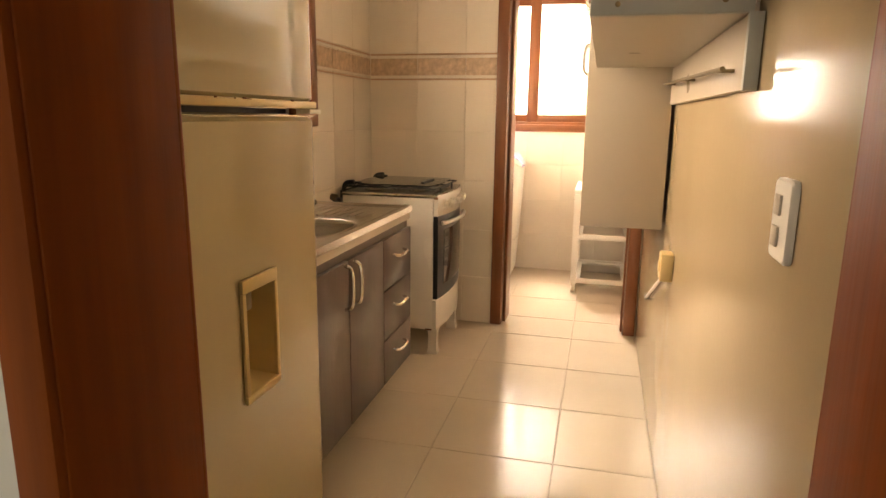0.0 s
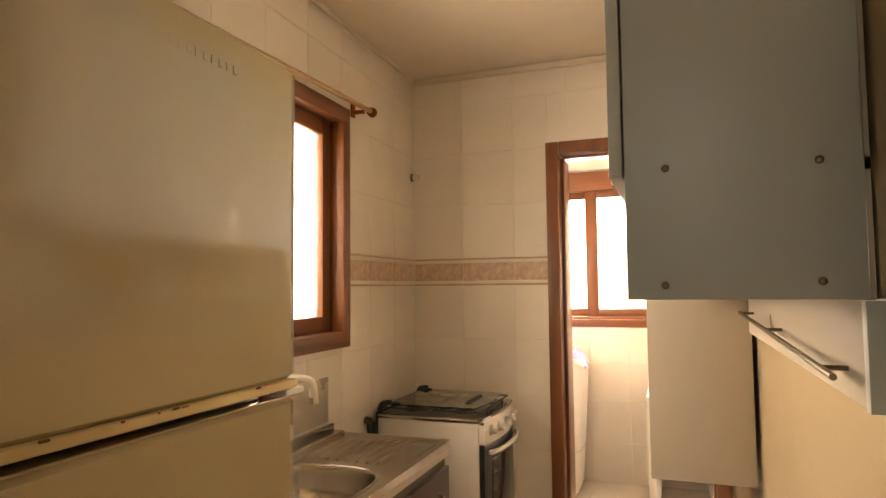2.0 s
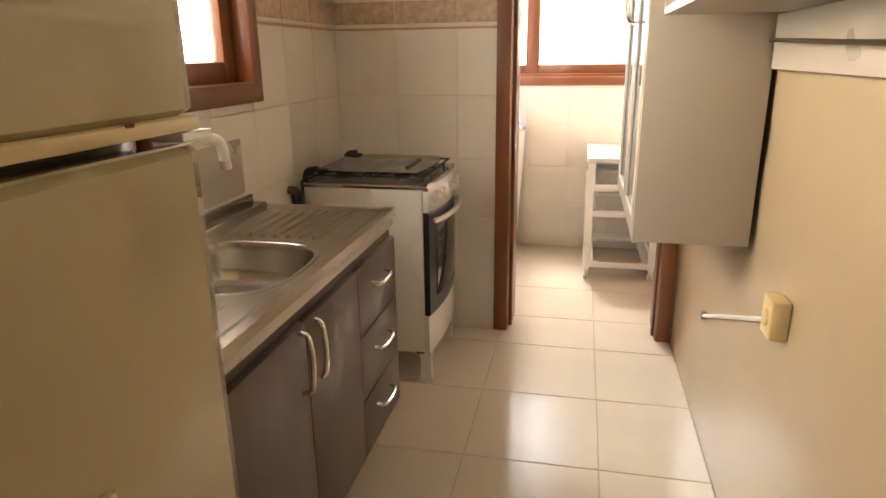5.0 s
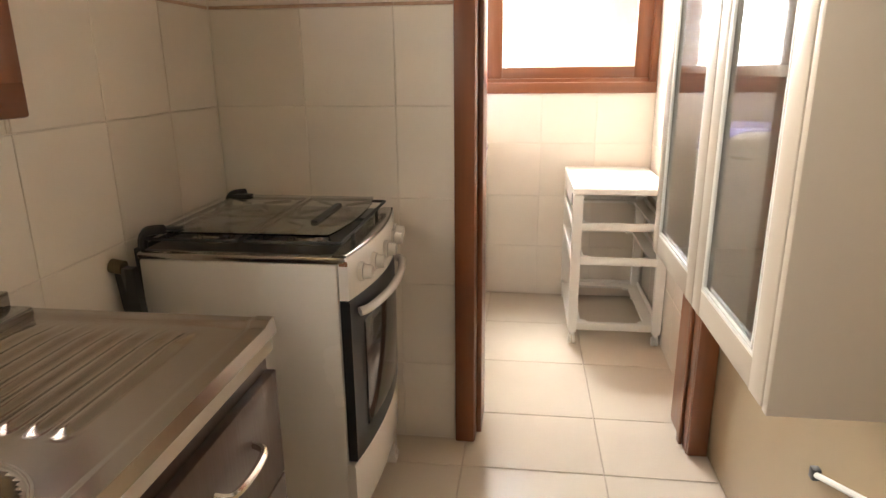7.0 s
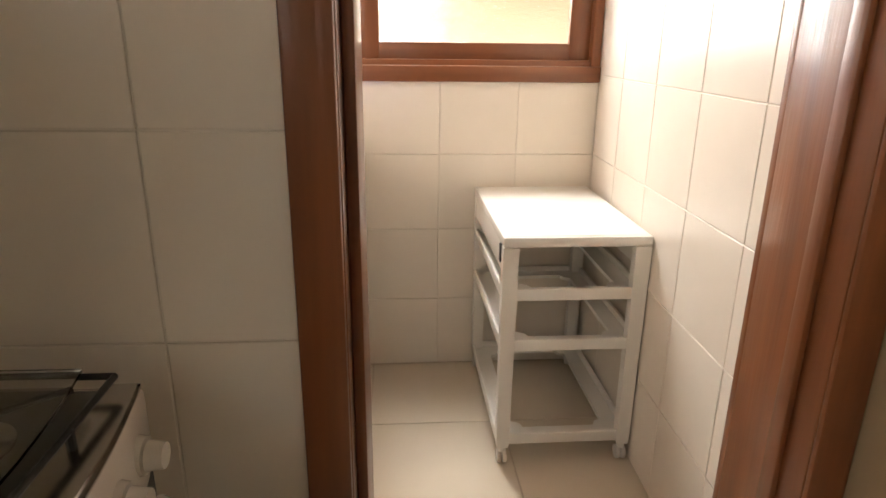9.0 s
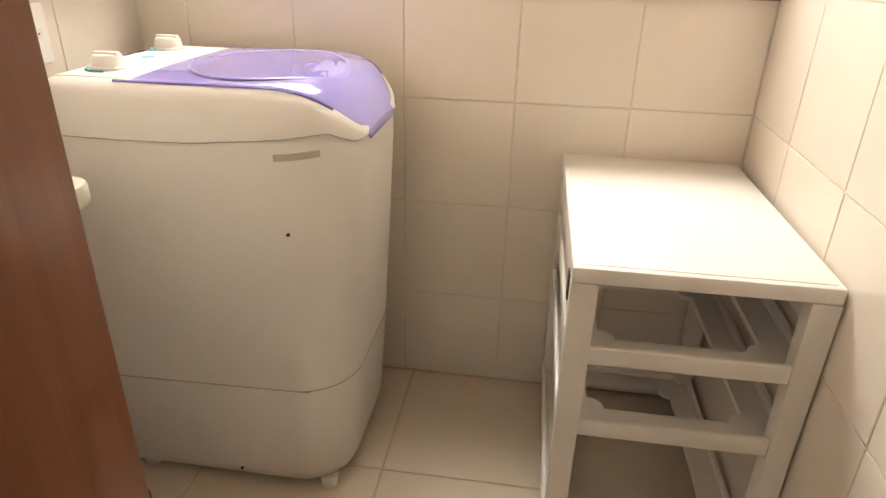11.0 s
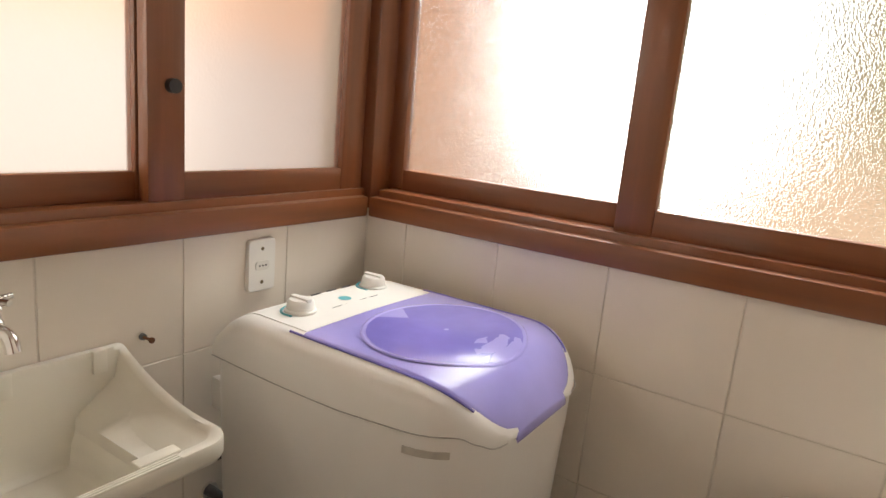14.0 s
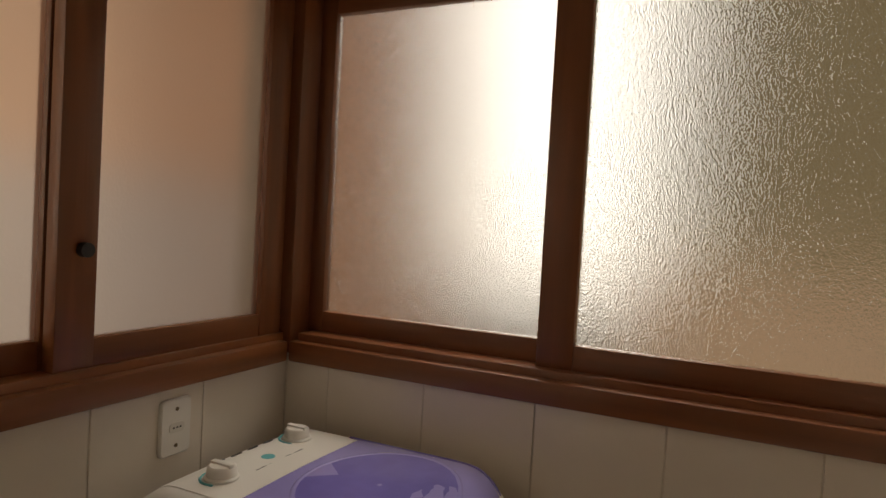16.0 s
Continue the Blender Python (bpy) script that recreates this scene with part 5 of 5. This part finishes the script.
# ---- laundry: gas bottle ----
def gas_bottle():
    c = (-1.135, 3.900)
    top = thing("gas_cylinder", "worn dark grey gas cylinder with a round collar", "gas cylinder")
    part("body", lathe(bmesh.new(), (*c, 0), [(0.10, 0.0), (0.115, 0.004), (0.118, 0.03), (0.165, 0.055), (0.180, 0.09), (0.180, 0.275), (0.172, 0.315), (0.140, 0.350), (0.080, 0.372), (0.02, 0.378)], 36), GAS_PAINT, top, "rounded steel body")
    ring = bmesh.new()
    tube(ring, [(c[0] + 0.100 * math.cos(2 * math.pi * k / 16), c[1] + 0.100 * math.sin(2 * math.pi * k / 16), 0.455) for k in range(16)], 0.014, 10, closed=True)
    part("collar_ring", ring, GAS_PAINT, top, "thick round carrying ring")
    for a in (40, 160, 280):
        u = Vector((math.cos(radians(a)), math.sin(radians(a)), 0))
        s = bmesh.new()
        loft(s, [[Vector((*c, z)) + u * (0.098 + o) + u.orthogonal().normalized() * w for o, w in ((-0.006, -0.035), (0.006, -0.035), (0.006, 0.035), (-0.006, 0.035))] for z in (0.345, 0.455)])
        part("collar_strut", s, GAS_PAINT, top)
    part("valve", lathe(bmesh.new(), (*c, 0.376), [(0.020, 0.0), (0.020, 0.014), (0.012, 0.018), (0.012, 0.050), (0.016, 0.055), (0.004, 0.060)], 16), BRASS, top)
    for a, z, w in ((60, 0.3735, 0.045), (110, 0.3755, 0.04)):
        p = bmesh.new()
        u = Vector((math.cos(radians(a)), math.sin(radians(a)), 0))
        v = Vector((-u.y, u.x, 0))
        base = Vector((*c, z - 0.006)) + u * 0.062
        loft(p, [[base + u * i * 0.026 + v * j * w + Vector((0, 0, k - 0.010 * i)) for i, j in ((-1, -1), (1, -1), (1, 1), (-1, 1))] for k in (0.0, 0.004)])
        lab = part("paper_label", p, PAPER, top, "crumpled white paper label")
        t = bmesh.new()
        for r in range(3):
            o = base + u * (-0.012 + 0.011 * r) + Vector((0, 0, 0.0048 - 0.010 * (-0.46 + 0.42 * r)))
            loft(t, [[o + u * i * 0.0025 + v * j * w * 0.7 + Vector((0, 0, k)) for i, j in ((-1, -1), (1, -1), (1, 1), (-1, 1))] for k in (0.0, 0.0008)])
        part("printed_bars", t, GREY_PLASTIC, lab)
    return top


gas_bottle()
reg = thing("gas_regulator", "worn grey gas regulator with an amber braided hose", "regulator")
part("housing", lathe(bmesh.new(), (-1.150, 3.890, 0.48), [(0.014, -0.06), (0.016, 0.0), (0.022, 0.03), (0.030, 0.05), (0.030, 0.075), (0.018, 0.09), (0.010, 0.095)], 18), GREY_PLASTIC, reg)
part("inlet", cyl(bmesh.new(), (-1.150, 3.890, 0.440), (-1.136, 3.900, 0.430), 0.012), BRASS, reg)
part("outlet", cyl(bmesh.new(), (-1.146, 3.893, 0.565), (-1.140, 3.898, 0.605), 0.011, 0.009), GREY_PLASTIC, reg)
part("clamp", cyl(bmesh.new(), (-1.142, 3.8965, 0.590), (-1.140, 3.898, 0.605), 0.0135, n=12), BRASS, reg)
part("hose", tube(bmesh.new(), [(-1.140, 3.905, 0.590), (-1.138, 3.916, 0.655), (-1.138, 3.952, 0.700), (-1.138, 3.998, 0.708), (-1.140, 4.048, 0.664), (-1.142, 4.063, 0.592), (-1.146, 4.034, 0.532), (-1.156, 3.98, 0.508), (-1.175, 3.92, 0.515), (-1.25, 3.83, 0.52), (-1.400, 3.76, 0.50)], 0.0088, 12), HOSE, reg, "amber braided gas hose")

mat_disc = thing("round_mat", "speckled dark grey round mat on the floor", "mat")
part("disc", lathe(bmesh.new(), (-1.287, 4.305, 0.0), [(0.120, 0.0015), (0.124, 0.004), (0.124, 0.011), (0.120, 0.014), (0.004, 0.014)], 40), SPECKLE, mat_disc)

# ---- laundry: small things on the walls ----
outlet = plate("wall_outlet", "white plastic single outlet plate on the tiles", -1.4115, 4.619, 1.013, 0.080, 0.124, 1, WHITE_PLASTIC, "socket")
o = bmesh.new()
loft(o, [[(x, 4.619 + a, 1.013 + b) for a, b in rounded(-0.020, 0.020, -0.011, 0.011, [0.009] * 4, 3)] for x in (-1.4025, -1.3995)])
part("socket_insert", o, PAPER, outlet, "oval socket insert")
for a in (-0.009, 0.0, 0.009):
    part("pin_hole", cyl(bmesh.new(), (-1.4000, 4.619 + a, 1.013), (-1.3990, 4.619 + a, 1.013), 0.0024, n=8), BLACK, outlet)
for b in (0.040, -0.040):
    part("screw", cyl(bmesh.new(), (-1.4030, 4.619, 1.013 + b), (-1.4005, 4.619, 1.013 + b), 0.0045, n=10), BRASS, outlet)
hook = thing("wall_screw", "small rusty screw in a wall plug", "screw")
part("plug", cyl(bmesh.new(), (-1.4115, 4.329, 0.909), (-1.405, 4.329, 0.909), 0.007, n=10), GREY_PLASTIC, hook)
part("screw_shaft", cyl(bmesh.new(), (-1.407, 4.329, 0.909), (-1.385, 4.333, 0.907), 0.003, n=8), RUST, hook)
part("screw_head", cyl(bmesh.new(), (-1.387, 4.333, 0.907), (-1.382, 4.334, 0.9065), 0.006, n=10), RUST, hook)
wv = thing("washer_valve", "grey water valve on the tiles behind the washing machine", "valve")
part("flange", cyl(bmesh.new(), (-1.4115, 4.488, 0.490), (-1.404, 4.488, 0.490), 0.020, n=16), CHROME, wv)
part("stem", cyl(bmesh.new(), (-1.406, 4.488, 0.490), (-1.360, 4.488, 0.486), 0.013, n=14), GREY_PLASTIC, wv)

# ---- laundry: drying rack ----
rack = thing("ceiling_drying_rack", "grey folding drying rack hung from the ceiling on cords", "drying rack")
NX, RX, RZ, RY = 3, -0.296, 1.938, 4.70
for row in (RY,):
    for k in range(NX):
        a = Vector((RX + 0.097 * k, row, RZ))
        for s in (1, -1):
            for p, q in ((a, a + Vector((0.0485, 0, s * 0.042))), (a + Vector((0.0485, 0, s * 0.042)), a + Vector((0.097, 0, 0)))):
                d = (q - p).normalized()
                n = Vector((-d.z, 0, d.x)) * 0.0055
                off = Vector((0, 0.006 * s, 0))
                e = bmesh.new()
                loft(e, [[p - d * 0.006 + n * i + off + Vector((0, j * 0.0035, 0)), q + d * 0.006 + n * i + off + Vector((0, j * 0.0035, 0))][::1] + [q + d * 0.006 - n * i + off + Vector((0, j * 0.0035, 0)), p - d * 0.006 - n * i + off + Vector((0, j * 0.0035, 0))] for i, j in ((1, -1), (1, 1))])
                part("arm", e, GREY_PLASTIC, rack)
        for p in (a, a + Vector((0.0485, 0, 0.042)), a + Vector((0.0485, 0, -0.042))):
            part("rivet", cyl(bmesh.new(), p + Vector((0, -0.012, 0)), p + Vector((0, 0.012, 0)), 0.0050, n=12), GREY_PLASTIC, rack)
        for j, (p, dx) in enumerate(((a, 0.0), (a + Vector((0.0485, 0, 0.042)), 0.030))):
            part("cord", cyl(bmesh.new(), p + Vector((0, -0.006, 0.004)), (p.x + dx + 0.014 * k + 0.004, p.y - 0.03, LZ), 0.0022, n=6), STRING, rack)
# ---- tiles, one piece each ----
rows_low = [i * T for i in range(1, 6)]
band0, band1 = 5 * T, 1.555
rows_high = [band1 + i * T for i in range(1, 5)]
stove_cols = [KX0 + i * T for i in range(1, 7)]
left_cols = [KY1 - i * T for i in range(1, 12)]
hole_door = (DX0 - 0.06, DX1 + 0.2, -1, DZ + 0.06)
hole_win = (KW[0] + 0.02, KW[1] - 0.02, KW[2] + 0.02, KW[3] - 0.02)
lay_tiles(wall_st, "-y", KY1 + 0.004, stove_cols, rows_low, KX0, KX1, 0.0, band0, [hole_door])
lay_tiles(wall_st, "-y", KY1 + 0.004, stove_cols, rows_high, KX0, KX1, band1, KZ - 0.03, [hole_door])
lay_tiles(wall_kl, "+x", KX0 - 0.004, left_cols, rows_low, KY0, KY1, 0.0, band0, [hole_win])
lay_tiles(wall_kl, "+x", KX0 - 0.004, left_cols, rows_high, KY0, KY1, band1, KZ - 0.03, [hole_win])
for wall, side, plane, cols, lo, hi, hole in ((wall_st, "-y", KY1 + 0.004, stove_cols, KX0, KX1, hole_door), (wall_kl, "+x", KX0 - 0.004, left_cols, KY0, KY1, hole_win)):
    lay_tiles(wall, side, plane, cols, [], lo, hi, band0 + 0.026, band1 - 0.026, [hole], BAND, name="border_tile")
    for z0, z1, glaze in ((band0, band0 + 0.011, BAND_LINE), (band0 + 0.011, band0 + 0.026, TILE), (band1 - 0.026, band1 - 0.011, TILE), (band1 - 0.011, band1, BAND_LINE)):
        lay_tiles(wall, side, plane, cols, [], lo, hi, z0, z1, [hole], glaze, name="border_strip", gap=0.0015)
back_cols = [-0.43 + i * T for i in range(-4, 3)]
lay_tiles(wall_lb, "-y", LY1 + 0.004, back_cols, rows_low[:3], LX0, LX1, 0.0, SILL + 0.01)
side_cols = [4.422 + i * T for i in range(-3, 3)]
lay_tiles(wall_ll, "+x", LX0 - 0.004, side_cols, rows_low[:3], LY0, LY1, 0.0, SILL + 0.01)
lay_tiles(wall_ll, "+x", LX0 - 0.004, side_cols, [1.4, 1.68, 1.96], LY0, 3.80, SILL + 0.01, LZ)
right_cols = [LY1 + 0.02 - i * T for i in range(1, 5)]
lay_tiles(wall_lr, "-x", LX1 + 0.004, right_cols, [i * T for i in range(1, 8)], LY0 + 0.02, LY1, 0.0, LZ)
lay_tiles(wall_st, "+y", LY0 - 0.004, [DX0 - 0.066 - i * T for i in range(0, 3)], [i * T for i in range(1, 8)], LX0, LX1, 0.0, LZ, [(DX0 - 0.06, DX1 + 0.2, -1, DZ + 0.06)])


def lay_floor(xs, ys, x0, x1, y0, y1):
    for a0, a1 in cells(xs, x0, x1):
        for b0, b1 in cells(ys, y0, y1):
            ob = new("floor_tile", tile_mesh(a1 - a0 - 0.004, b1 - b0 - 0.004, FLOOR_TILE))
            ob.matrix_world = pose((a0 + a1) / 2, (b0 + b1) / 2, -0.004, -90, 0, 0)
            ob.parent = floor


floor_x = [-0.237 + i * F for i in range(-4, 4)]
lay_floor(floor_x, [3.354 - i * F for i in range(0, 12)], -1.46, 0.11, -1.9, 3.69)
lay_floor(floor_x, [4.573 + i * 0.443 for i in range(-1, 2)], LX0, LX1, 3.69, LY1)
